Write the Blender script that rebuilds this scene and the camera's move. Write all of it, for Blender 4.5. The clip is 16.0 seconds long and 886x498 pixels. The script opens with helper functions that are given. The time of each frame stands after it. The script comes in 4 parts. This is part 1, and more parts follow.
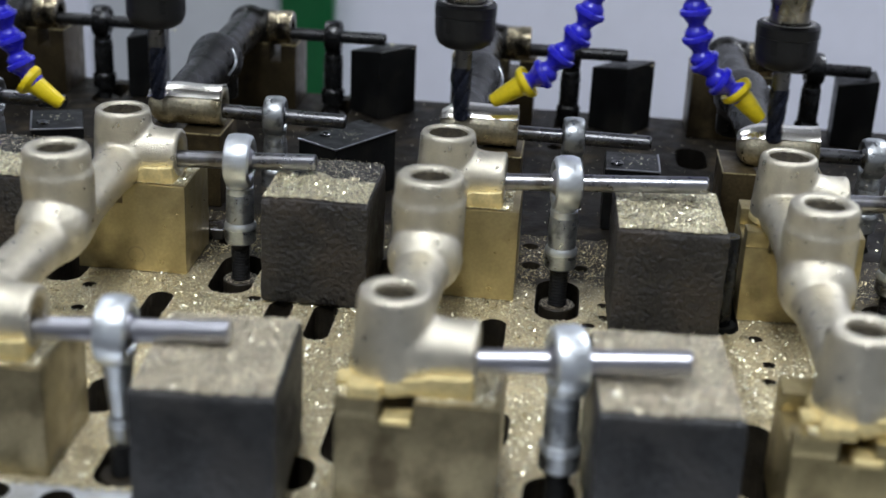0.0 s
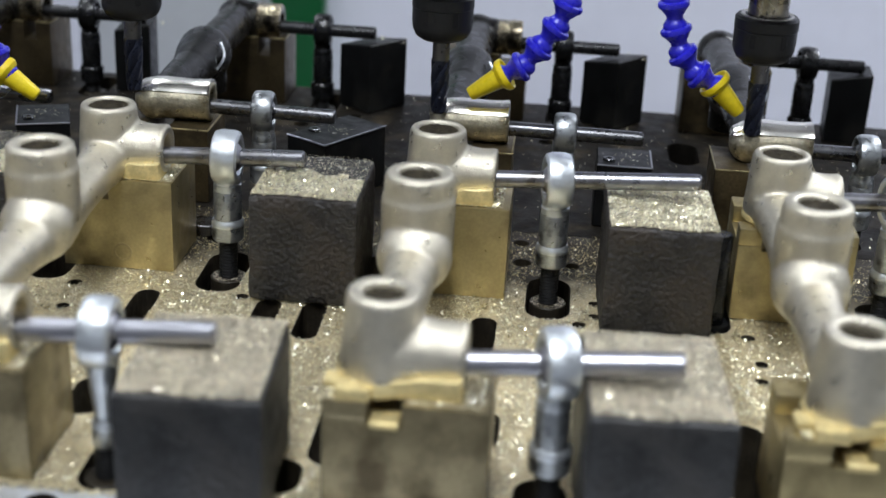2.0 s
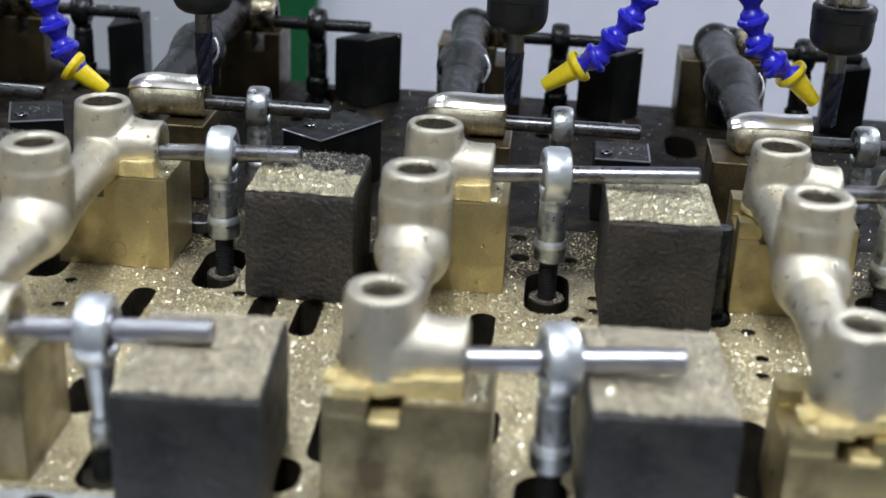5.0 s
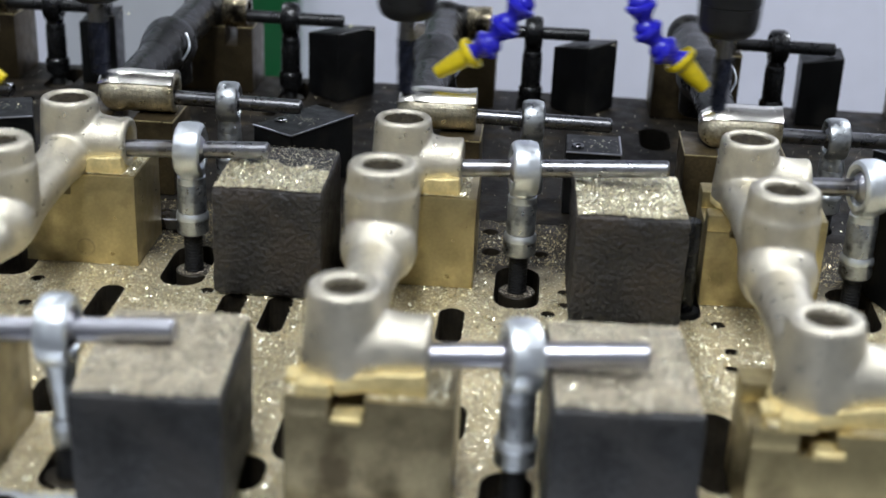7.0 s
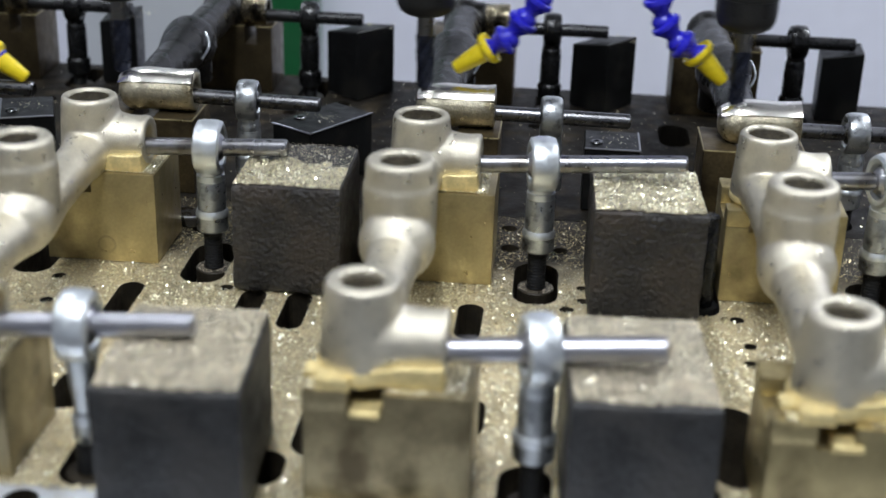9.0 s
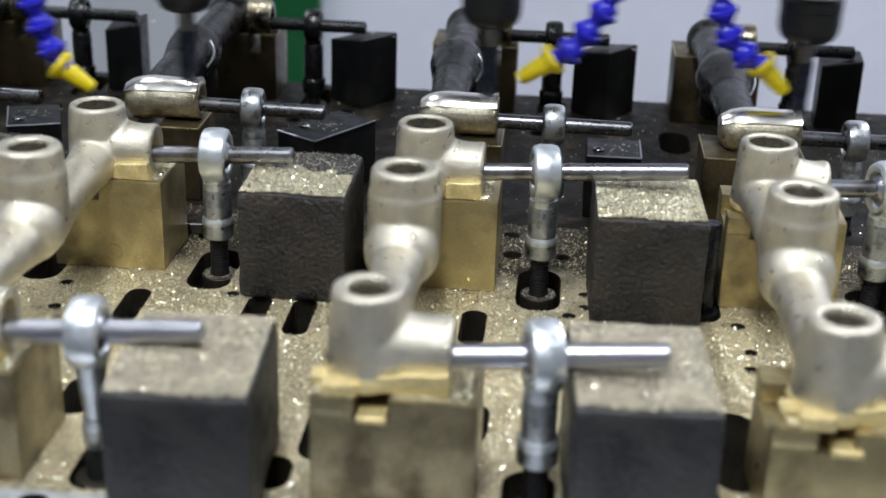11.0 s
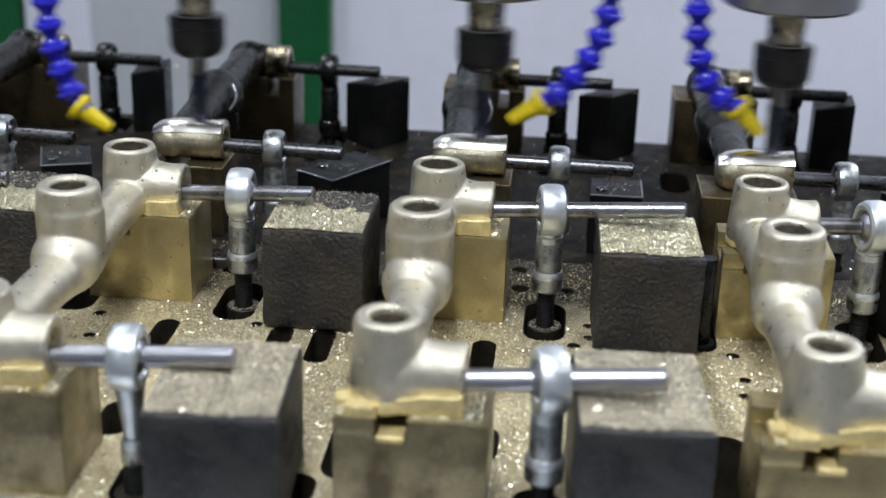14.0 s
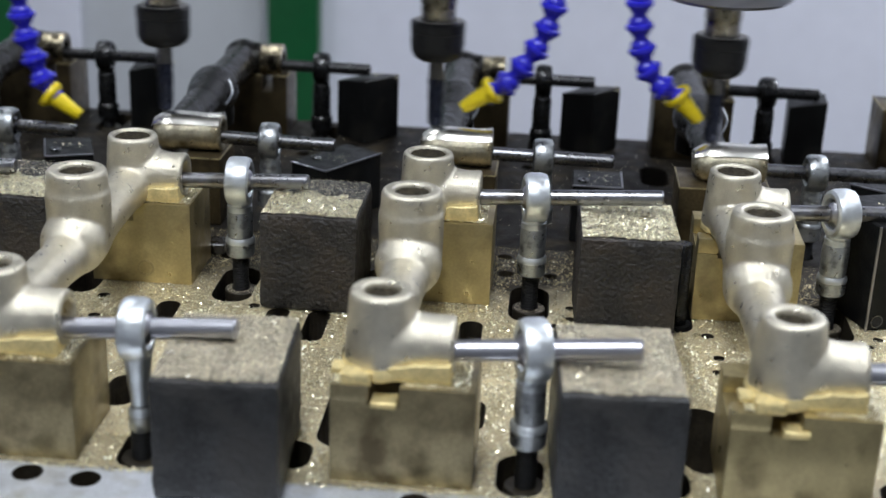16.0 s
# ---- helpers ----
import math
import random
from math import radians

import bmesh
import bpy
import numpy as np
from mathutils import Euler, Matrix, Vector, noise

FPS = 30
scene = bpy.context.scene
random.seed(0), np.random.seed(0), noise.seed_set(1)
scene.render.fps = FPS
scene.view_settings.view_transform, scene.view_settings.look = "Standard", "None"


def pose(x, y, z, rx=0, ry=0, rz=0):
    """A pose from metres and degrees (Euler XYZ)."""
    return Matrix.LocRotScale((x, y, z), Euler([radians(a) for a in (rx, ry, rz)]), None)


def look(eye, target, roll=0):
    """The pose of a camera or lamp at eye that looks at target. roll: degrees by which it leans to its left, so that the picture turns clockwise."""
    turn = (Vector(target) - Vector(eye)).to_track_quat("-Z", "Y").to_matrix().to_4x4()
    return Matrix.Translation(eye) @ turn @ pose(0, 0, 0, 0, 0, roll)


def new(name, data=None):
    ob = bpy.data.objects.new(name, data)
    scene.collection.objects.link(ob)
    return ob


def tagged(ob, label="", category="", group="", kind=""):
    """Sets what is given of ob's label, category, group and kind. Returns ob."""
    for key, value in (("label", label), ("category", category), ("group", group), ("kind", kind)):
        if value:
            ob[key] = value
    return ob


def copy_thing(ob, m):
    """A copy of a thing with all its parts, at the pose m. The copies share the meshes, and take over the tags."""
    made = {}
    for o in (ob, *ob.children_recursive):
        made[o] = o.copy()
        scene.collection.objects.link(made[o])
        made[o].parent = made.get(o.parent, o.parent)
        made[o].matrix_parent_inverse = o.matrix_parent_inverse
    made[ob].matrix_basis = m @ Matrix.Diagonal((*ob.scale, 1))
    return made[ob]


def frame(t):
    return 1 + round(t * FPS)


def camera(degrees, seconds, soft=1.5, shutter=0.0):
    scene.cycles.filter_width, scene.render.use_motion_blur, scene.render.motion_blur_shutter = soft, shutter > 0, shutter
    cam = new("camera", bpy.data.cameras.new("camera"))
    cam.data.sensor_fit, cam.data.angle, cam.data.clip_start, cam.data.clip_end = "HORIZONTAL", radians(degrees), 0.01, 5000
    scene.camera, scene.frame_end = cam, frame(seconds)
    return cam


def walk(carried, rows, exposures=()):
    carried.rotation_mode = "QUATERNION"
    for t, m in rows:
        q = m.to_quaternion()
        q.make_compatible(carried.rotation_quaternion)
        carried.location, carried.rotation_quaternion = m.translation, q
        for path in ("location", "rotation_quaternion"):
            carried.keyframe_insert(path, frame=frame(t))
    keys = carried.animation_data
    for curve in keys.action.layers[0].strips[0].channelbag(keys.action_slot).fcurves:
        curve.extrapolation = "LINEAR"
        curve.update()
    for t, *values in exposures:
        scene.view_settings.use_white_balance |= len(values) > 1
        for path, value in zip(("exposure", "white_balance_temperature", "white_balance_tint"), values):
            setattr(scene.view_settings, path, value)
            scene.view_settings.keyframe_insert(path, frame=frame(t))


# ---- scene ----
cam = camera(35.2, 16.0, 1.5, 0.9)
PATH = [
    (0, (0.194, -0.788, 0.352), (0.04, 1.055, -0.409), 2.7),
    (0.5, (0.196, -0.784, 0.352), (0.033, 1.056, -0.414), 2.7),
    (1, (0.2, -0.781, 0.352), (0.047, 1.059, -0.416), 2.6),
    (1.5, (0.195, -0.78, 0.352), (0.057, 1.06, -0.42), 2.9),
    (2, (0.194, -0.778, 0.353), (0.053, 1.061, -0.421), 2.9),
    (2.5, (0.194, -0.776, 0.351), (0.056, 1.06, -0.43), 2.7),
    (3, (0.195, -0.776, 0.352), (0.065, 1.06, -0.43), 3.0),
    (3.5, (0.194, -0.774, 0.351), (0.056, 1.062, -0.429), 2.7),
    (6, (0.191, -0.772, 0.352), (0.062, 1.063, -0.435), 2.6),
    (6.5, (0.193, -0.769, 0.351), (0.065, 1.063, -0.441), 2.6),
    (7, (0.203, -0.769, 0.353), (0.087, 1.064, -0.439), 2.4),
    (7.5, (0.201, -0.767, 0.353), (0.077, 1.067, -0.436), 2.0),
    (8, (0.198, -0.766, 0.352), (0.073, 1.067, -0.438), 2.1),
    (8.5, (0.203, -0.768, 0.352), (0.069, 1.065, -0.436), 2.2),
    (9, (0.205, -0.771, 0.351), (0.058, 1.06, -0.441), 1.8),
    (9.5, (0.203, -0.771, 0.354), (0.062, 1.062, -0.435), 1.9),
    (12, (0.204, -0.787, 0.357), (0.05, 1.046, -0.429), 1.8),
    (12.5, (0.209, -0.791, 0.36), (0.052, 1.042, -0.424), 2.0),
    (13, (0.223, -0.8, 0.367), (0.059, 1.04, -0.399), 1.4),
    (13.5, (0.215, -0.814, 0.371), (0.054, 1.033, -0.379), 1.6),
    (14, (0.203, -0.827, 0.373), (0.045, 1.026, -0.363), 1.8),
    (14.5, (0.2, -0.844, 0.375), (0.067, 1.015, -0.35), 2.4),
    (15, (0.19, -0.857, 0.376), (0.056, 1.002, -0.348), 2.4),
    (15.5, (0.201, -0.869, 0.374), (0.072, 0.992, -0.348), 2.3),
    (16, (0.204, -0.873, 0.374), (0.068, 0.987, -0.349), 2.2),
]
walk(cam, [(t, look(e, g, r)) for t, e, g, r in PATH], [(0, -0.24), (1.0, -0.12), (3.5, -0.04), (12.5, -0.04), (14, -0.09), (16, -0.16)])
# shallow depth of field of a close lens, focused on the middle row of clamps
cam.data.dof.use_dof = True
cam.data.dof.focus_distance = 0.91
cam.data.dof.aperture_fstop = 6.4

# ---- light ----
world = bpy.data.worlds.new("hall")
scene.world = world
world.use_nodes = True
world.node_tree.nodes["Background"].inputs[0].default_value = (0.8, 0.86, 1.0, 1)
world.node_tree.nodes["Background"].inputs[1].default_value = 0.05


def area_lamp(name, place, target, sx, sy, watts, colour):
    data = bpy.data.lights.new(name, "AREA")
    data.shape, data.size, data.size_y, data.energy, data.color = "RECTANGLE", sx, sy, watts, colour
    ob = new(name, data)
    ob.matrix_world = look(place, target)
    return ob


# added unseen lamps near the ceiling, side and rear ones as fill: x, y, watts
LAMPS = [(0.02, -0.95, 46), (-1.5, -0.6, 17), (1.6, -0.6, 7), (1.55, 0.95, 44), (-0.9, 0.95, 11)]
for lx, ly, watts in LAMPS:
    area_lamp("unseen_lamp", (lx, ly, 1.93), (lx, ly + 0.001, 0), 0.24, 1.2, watts, (0.88, 0.93, 1.0))


# ---- materials ----
def material(name, base, rough=0.5, metal=0.0, vary=0.25, grain=(60, 900), bump=0.15, bump_scale=900, rough_vary=0.12,
             stain=None, stain_scale=25, stain_at=(0.5, 0.62), object_vary=0.0, island_vary=0.0, coat=0.0, deep=0.001, spec=0.5):
    m = bpy.data.materials.new(name)
    m.use_nodes = True
    nt = m.node_tree
    n, ln = nt.nodes, nt.links
    b = n["Principled BSDF"]
    b.inputs["Metallic"].default_value = metal
    b.inputs["Coat Weight"].default_value = coat
    b.inputs["Specular IOR Level"].default_value = spec
    co = n.new("ShaderNodeTexCoord")

    def noise_tex(scale, detail=4):
        x = n.new("ShaderNodeTexNoise")
        x.inputs["Scale"].default_value, x.inputs["Detail"].default_value = scale, detail
        ln.new(co.outputs["Object"], x.inputs["Vector"])
        return x.outputs["Fac"]

    def remap(sock, lo, hi, a=0.3, c=0.7):
        x = n.new("ShaderNodeMapRange")
        x.inputs["From Min"].default_value, x.inputs["From Max"].default_value = a, c
        x.inputs["To Min"].default_value, x.inputs["To Max"].default_value = lo, hi
        ln.new(sock, x.inputs["Value"])
        return x.outputs["Result"]

    def times(a, c):
        x = n.new("ShaderNodeMath")
        x.operation = "MULTIPLY"
        ln.new(a, x.inputs[0])
        ln.new(c, x.inputs[1])
        return x.outputs[0]

    f = times(remap(noise_tex(grain[0]), 1 - vary, 1 + vary), remap(noise_tex(grain[1], 2), 1 - vary * 0.6, 1 + vary * 0.6))
    if object_vary:
        o = n.new("ShaderNodeObjectInfo")
        f = times(f, remap(o.outputs["Random"], 1 - object_vary, 1 + object_vary, 0, 1))
    if island_vary:
        g = n.new("ShaderNodeNewGeometry")
        f = times(f, remap(g.outputs["Random Per Island"], 1 - island_vary, 1 + island_vary, 0, 1))
    mul = n.new("ShaderNodeVectorMath")
    mul.operation = "SCALE"
    mul.inputs[0].default_value = base
    ln.new(f, mul.inputs["Scale"])
    col = mul.outputs[0]
    if stain:
        mix = n.new("ShaderNodeMix")
        mix.data_type = "RGBA"
        ln.new(remap(noise_tex(stain_scale, 6), 0, 1, *stain_at), mix.inputs["Factor"])
        ln.new(col, mix.inputs["A"])
        mix.inputs["B"].default_value = (*stain, 1)
        col = mix.outputs["Result"]
    ln.new(col, b.inputs["Base Color"])
    ln.new(remap(noise_tex(grain[0] * 2.3), rough - rough_vary, rough + rough_vary), b.inputs["Roughness"])
    if bump:
        bp = n.new("ShaderNodeBump")
        bp.inputs["Strength"].default_value, bp.inputs["Distance"].default_value = bump, deep
        ln.new(noise_tex(bump_scale, 3), bp.inputs["Height"])
        ln.new(bp.outputs[0], b.inputs["Normal"])
    return m


M_CAST = material("cast_brass", (0.635, 0.59, 0.475), 0.37, 0.84, 0.12, (75, 1400), 0.50, 1150, stain=(0.44, 0.385, 0.27), stain_scale=55, stain_at=(0.60, 0.92))
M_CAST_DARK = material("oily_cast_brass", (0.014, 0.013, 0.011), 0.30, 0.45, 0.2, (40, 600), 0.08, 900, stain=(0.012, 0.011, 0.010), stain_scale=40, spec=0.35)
M_CAST_WET = material("wet_cast_brass", (0.58, 0.53, 0.39), 0.36, 0.9, 0.25, (80, 600), 0.5, 850, stain=(0.26, 0.22, 0.14), stain_scale=60)
M_MILLED = material("milled_brass", (0.80, 0.77, 0.70), 0.25, 1.0, 0.08, (40, 500), 0.05, 500, 0.05)
M_TURNED = material("oily_turned_brass", (0.36, 0.31, 0.21), 0.27, 0.95, 0.25, (60, 500), 0.05, 500, 0.05, stain=(0.05, 0.042, 0.03), stain_scale=45, stain_at=(0.46, 0.60))
M_YELLOW = material("bright_yellow_brass", (0.76, 0.62, 0.30), 0.52, 0.55, 0.2, (90, 600), 0.15, 700)
M_BRASS = material("machined_brass", (0.43, 0.355, 0.185), 0.38, 0.85, 0.13, (45, 500), 0.10, 500, stain=(0.12, 0.092, 0.046), stain_scale=30, stain_at=(0.54, 0.76), object_vary=0.12)
M_BRASS_STAINED = material("stained_machined_brass", (0.30, 0.25, 0.145), 0.42, 0.75, 0.2, (40, 450), 0.15, 500, stain=(0.10, 0.078, 0.042), stain_scale=34, stain_at=(0.46, 0.66))
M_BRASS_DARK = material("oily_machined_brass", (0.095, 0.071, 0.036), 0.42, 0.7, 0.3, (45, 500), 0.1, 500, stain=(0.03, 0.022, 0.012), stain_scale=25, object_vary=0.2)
M_IRON = material("cast_iron", (0.036, 0.033, 0.031), 0.55, 0.35, 0.3, (50, 420), 0.75, 330, stain=(0.052, 0.043, 0.036), stain_scale=30, object_vary=0.12, deep=0.0032)
M_IRON_OIL = material("oily_cast_iron", (0.042, 0.0425, 0.043), 0.48, 0.45, 0.3, (50, 420), 0.8, 260, stain=(0.06, 0.058, 0.056), stain_scale=30, object_vary=0.12, deep=0.0018)
M_BLACK = material("blackened_steel", (0.006, 0.0062, 0.0064), 0.42, 0.1, 0.3, (50, 600), 0.15, 500, stain=(0.012, 0.0115, 0.010), stain_scale=35, object_vary=0.15, spec=0.2)
M_ROD = material("bright_steel_rod", (0.39, 0.39, 0.42), 0.34, 1.0, 0.05, (60, 900), 0.0, 900, 0.04)
M_ROD_WORN = material("worn_steel_rod", (0.27, 0.27, 0.285), 0.30, 1.0, 0.08, (60, 900), 0.0, 900, 0.05, stain=(0.15, 0.14, 0.13), stain_scale=55, stain_at=(0.52, 0.70))
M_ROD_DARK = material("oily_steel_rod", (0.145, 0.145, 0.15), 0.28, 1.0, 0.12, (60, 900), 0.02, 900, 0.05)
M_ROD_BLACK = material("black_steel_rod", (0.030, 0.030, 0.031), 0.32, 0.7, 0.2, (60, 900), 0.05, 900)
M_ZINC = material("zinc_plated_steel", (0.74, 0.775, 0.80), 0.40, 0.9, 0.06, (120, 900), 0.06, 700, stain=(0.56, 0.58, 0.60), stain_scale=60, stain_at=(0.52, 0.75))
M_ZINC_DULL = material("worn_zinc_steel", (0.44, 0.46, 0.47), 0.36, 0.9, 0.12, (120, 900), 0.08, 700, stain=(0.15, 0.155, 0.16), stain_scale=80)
M_THREAD = material("black_oxide_thread", (0.009, 0.009, 0.0095), 0.58, 0.2, 0.2, (100, 900), 0.1)
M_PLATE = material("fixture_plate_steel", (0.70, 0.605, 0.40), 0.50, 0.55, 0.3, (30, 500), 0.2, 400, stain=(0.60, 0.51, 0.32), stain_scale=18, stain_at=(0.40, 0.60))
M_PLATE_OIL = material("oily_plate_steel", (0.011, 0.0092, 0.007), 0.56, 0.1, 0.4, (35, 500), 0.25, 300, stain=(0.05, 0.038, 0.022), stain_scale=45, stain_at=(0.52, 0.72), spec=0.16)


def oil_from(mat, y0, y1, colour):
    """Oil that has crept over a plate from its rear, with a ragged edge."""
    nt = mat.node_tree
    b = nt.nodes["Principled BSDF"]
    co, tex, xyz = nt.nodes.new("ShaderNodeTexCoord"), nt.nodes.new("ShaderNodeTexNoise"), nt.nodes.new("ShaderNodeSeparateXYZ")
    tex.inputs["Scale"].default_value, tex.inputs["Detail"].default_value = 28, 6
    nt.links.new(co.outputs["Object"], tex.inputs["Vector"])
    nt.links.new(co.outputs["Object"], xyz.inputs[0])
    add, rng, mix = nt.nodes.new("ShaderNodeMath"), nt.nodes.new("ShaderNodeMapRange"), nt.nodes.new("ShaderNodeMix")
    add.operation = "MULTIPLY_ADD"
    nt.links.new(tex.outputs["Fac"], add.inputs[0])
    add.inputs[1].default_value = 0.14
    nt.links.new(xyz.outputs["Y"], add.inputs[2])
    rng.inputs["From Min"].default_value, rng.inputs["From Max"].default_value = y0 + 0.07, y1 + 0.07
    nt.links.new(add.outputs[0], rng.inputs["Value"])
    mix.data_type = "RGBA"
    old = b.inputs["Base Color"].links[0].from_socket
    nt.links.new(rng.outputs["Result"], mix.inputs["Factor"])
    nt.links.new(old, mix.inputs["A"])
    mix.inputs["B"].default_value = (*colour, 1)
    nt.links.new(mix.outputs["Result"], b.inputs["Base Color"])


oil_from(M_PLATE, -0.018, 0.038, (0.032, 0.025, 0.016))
# Core sand colour, darkened so the bores look shaded inside.
M_BORE_PLUG = material("shaded_core_sand", (0.030, 0.024, 0.014), 0.8, 0.0, 0.6, (200, 900), 0.9, 600, spec=0.15)
M_CHIP = material("brass_chips", (0.94, 0.85, 0.60), 0.35, 0.82, 0.1, (50, 500), 0.0, island_vary=0.5)
M_CHIP_DULL = material("dull_brass_chips", (0.50, 0.435, 0.335), 0.46, 0.45, 0.2, (60, 500), 0.0, island_vary=0.7)
M_CHIP_OILY = material("oily_brass_chips", (0.46, 0.385, 0.215), 0.38, 0.6, 0.2, (60, 500), 0.0, island_vary=0.7)
# Brown of the slots and sunk washers, darkened to hold the shade inside.
M_SLOT = material("shaded_brown_slot", (0.034, 0.027, 0.017), 0.5, 0.2, 0.4, (60, 500), 0.3, 300, stain=(0.02, 0.016, 0.01), stain_scale=70)
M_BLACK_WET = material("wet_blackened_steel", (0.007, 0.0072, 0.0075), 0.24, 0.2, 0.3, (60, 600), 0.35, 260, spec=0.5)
M_EDGE = material("worn_brass_edge", (0.36, 0.30, 0.16), 0.35, 0.9, 0.3, (80, 600), 0.1)
M_NUT = material("black_collet_nut", (0.020, 0.020, 0.021), 0.42, 0.3, 0.2, (60, 600), 0.08)
M_SPINDLE = material("turned_spindle_steel", (0.40, 0.38, 0.34), 0.28, 1.0, 0.15, (60, 500), 0.05, stain=(0.2, 0.19, 0.16), stain_scale=50)
M_CUTTER = material("coated_carbide", (0.022, 0.026, 0.045), 0.32, 0.6, 0.2, (90, 600), 0.1)
M_BLUE = material("blue_plastic", (0.020, 0.018, 0.52), 0.28, 0.0, 0.10, (50, 400), 0.03, 300, coat=0.2)
M_PALE = material("yellow_plastic", (0.86, 0.66, 0.015), 0.36, 0.0, 0.08, (50, 400), 0.05, 300)
M_LEDGE = material("bare_bright_steel", (0.66, 0.68, 0.72), 0.48, 0.6, 0.15, (40, 500), 0.2, 500, stain=(0.40, 0.38, 0.33), stain_scale=35, stain_at=(0.5, 0.7))
M_WALL = material("white_painted_panel", (0.83, 0.84, 0.94), 0.6, 0.0, 0.03, (2, 30), 0.02, 60)
M_DOOR = material("light_grey_painted_sheet", (0.62, 0.64, 0.67), 0.55, 0.0, 0.04, (2, 30), 0.02, 60)
M_WALL_GREY = material("grey_painted_panel", (0.36, 0.37, 0.39), 0.55, 0.0, 0.04, (2, 30), 0.02, 60)
M_GREEN = material("green_paint", (0.010, 0.11, 0.035), 0.4, 0.0, 0.10, (8, 60), 0.02, 60)
# Floor out of view, darkened to cut the light it throws on the nests.
M_CONCRETE = material("dark_floor_concrete", (0.085, 0.085, 0.082), 0.7, 0.0, 0.15, (3, 60), 0.1, 80)
M_CEILING = material("hall_ceiling_paint", (0.55, 0.56, 0.58), 0.7, 0.0, 0.05, (2, 30), 0.02, 60)
M_CAST_BED = material("machine_bed_paint", (0.10, 0.11, 0.10), 0.45, 0.0, 0.2, (8, 80), 0.1, 80)


# ---- building helpers ----
def finish(bm, smooth=True, angle=35):
    bmesh.ops.recalc_face_normals(bm, faces=bm.faces)
    if smooth:
        for f in bm.faces:
            f.smooth = True
        lim = radians(angle)
        for e in bm.edges:
            if len(e.link_faces) == 2 and e.calc_face_angle(0) > lim:
                e.smooth = False
    return bm


def mesh_of(name, bm, mat):
    me = bpy.data.meshes.new(name)
    bm.to_mesh(me)
    bm.free()
    me.materials.append(mat)
    return me


def part(name, bm, mat, parent, label="", smooth=True):
    ob = new(name, mesh_of(name, finish(bm, smooth), mat))
    ob.parent = parent
    return tagged(ob, label)


def thing(name, place, label, category, group="", kind=""):
    ob = new(name)
    ob.empty_display_size = 0.01
    ob.matrix_world = place
    return tagged(ob, label, category, group, kind)


def single(name, bm, mat, place, label, category, group="", kind=""):
    ob = new(name, mesh_of(name, finish(bm), mat))
    ob.matrix_world = place
    return tagged(ob, label, category, group, kind)


def box(bm, x0, x1, y0, y1, z0, z1, bevel=0.0, segs=2):
    made = bmesh.ops.create_cube(bm, size=1, matrix=Matrix.Translation(((x0 + x1) / 2, (y0 + y1) / 2, (z0 + z1) / 2)) @ Matrix.Diagonal((x1 - x0, y1 - y0, z1 - z0, 1)))
    if bevel:
        edges = list({e for v in made["verts"] for e in v.link_edges})
        bmesh.ops.bevel(bm, geom=edges, offset=bevel, segments=segs, affect="EDGES", profile=0.6)
    return bm


def lathe(bm, profile, m=None, segs=32, arc=None):
    """Turn a profile of (radius, height) about z; closed at both ends when the radius there is not zero."""
    m = m or Matrix()
    rings = []
    a0, a1 = arc or (0, math.tau)
    count = segs if arc is None else segs + 1
    for r, z in profile:
        if r < 1e-6:
            rings.append([bm.verts.new(m @ Vector((0, 0, z)))])
        else:
            rings.append([bm.verts.new(m @ Vector((r * math.cos(a0 + (a1 - a0) * i / segs), r * math.sin(a0 + (a1 - a0) * i / segs), z))) for i in range(count)])
    for a, b in zip(rings, rings[1:]):
        n = count if arc is None else count - 1
        for i in range(n):
            j = (i + 1) % count
            if len(a) == 1 and len(b) == 1:
                continue
            if len(a) == 1:
                bm.faces.new((a[0], b[i], b[j]))
            elif len(b) == 1:
                bm.faces.new((a[i], b[0], a[j]))
            else:
                bm.faces.new((a[i], b[i], b[j], a[j]))
    if arc is None:
        for ring in (rings[0], rings[-1]):
            if len(ring) > 1:
                bm.faces.new(ring)
    return bm


def along(p, q):
    """A pose at p whose z axis points to q."""
    d = Vector(q) - Vector(p)
    return Matrix.Translation(p) @ d.to_track_quat("Z", "Y").to_matrix().to_4x4(), d.length


def tube(bm, p, q, r0, r1=None, segs=24, rounded=0.0):
    m, length = along(p, q)
    r1 = r0 if r1 is None else r1
    if rounded:
        c = rounded
        return lathe(bm, [(0, 0), (r0 - c, 0), (r0, c), (r1, length - c), (r1 - c, length), (0, length)], m, segs)
    return lathe(bm, [(0, 0), (r0, 0), (r1, length), (0, length)], m, segs)


def ball(bm, c, r, segs=24):
    bmesh.ops.create_uvsphere(bm, u_segments=segs, v_segments=segs // 2, radius=r, matrix=Matrix.Translation(c))
    return bm


def rough_edges(bm, cuts, amount, scale, seed):
    """Uneven cast faces: fine cuts and a small shift by noise."""
    bmesh.ops.subdivide_edges(bm, edges=bm.edges[:], cuts=cuts, use_grid_fill=True)
    for v in bm.verts:
        v.co += noise.noise_vector(v.co * scale + Vector((seed, seed * 2.3, 0))) * amount
    return bm


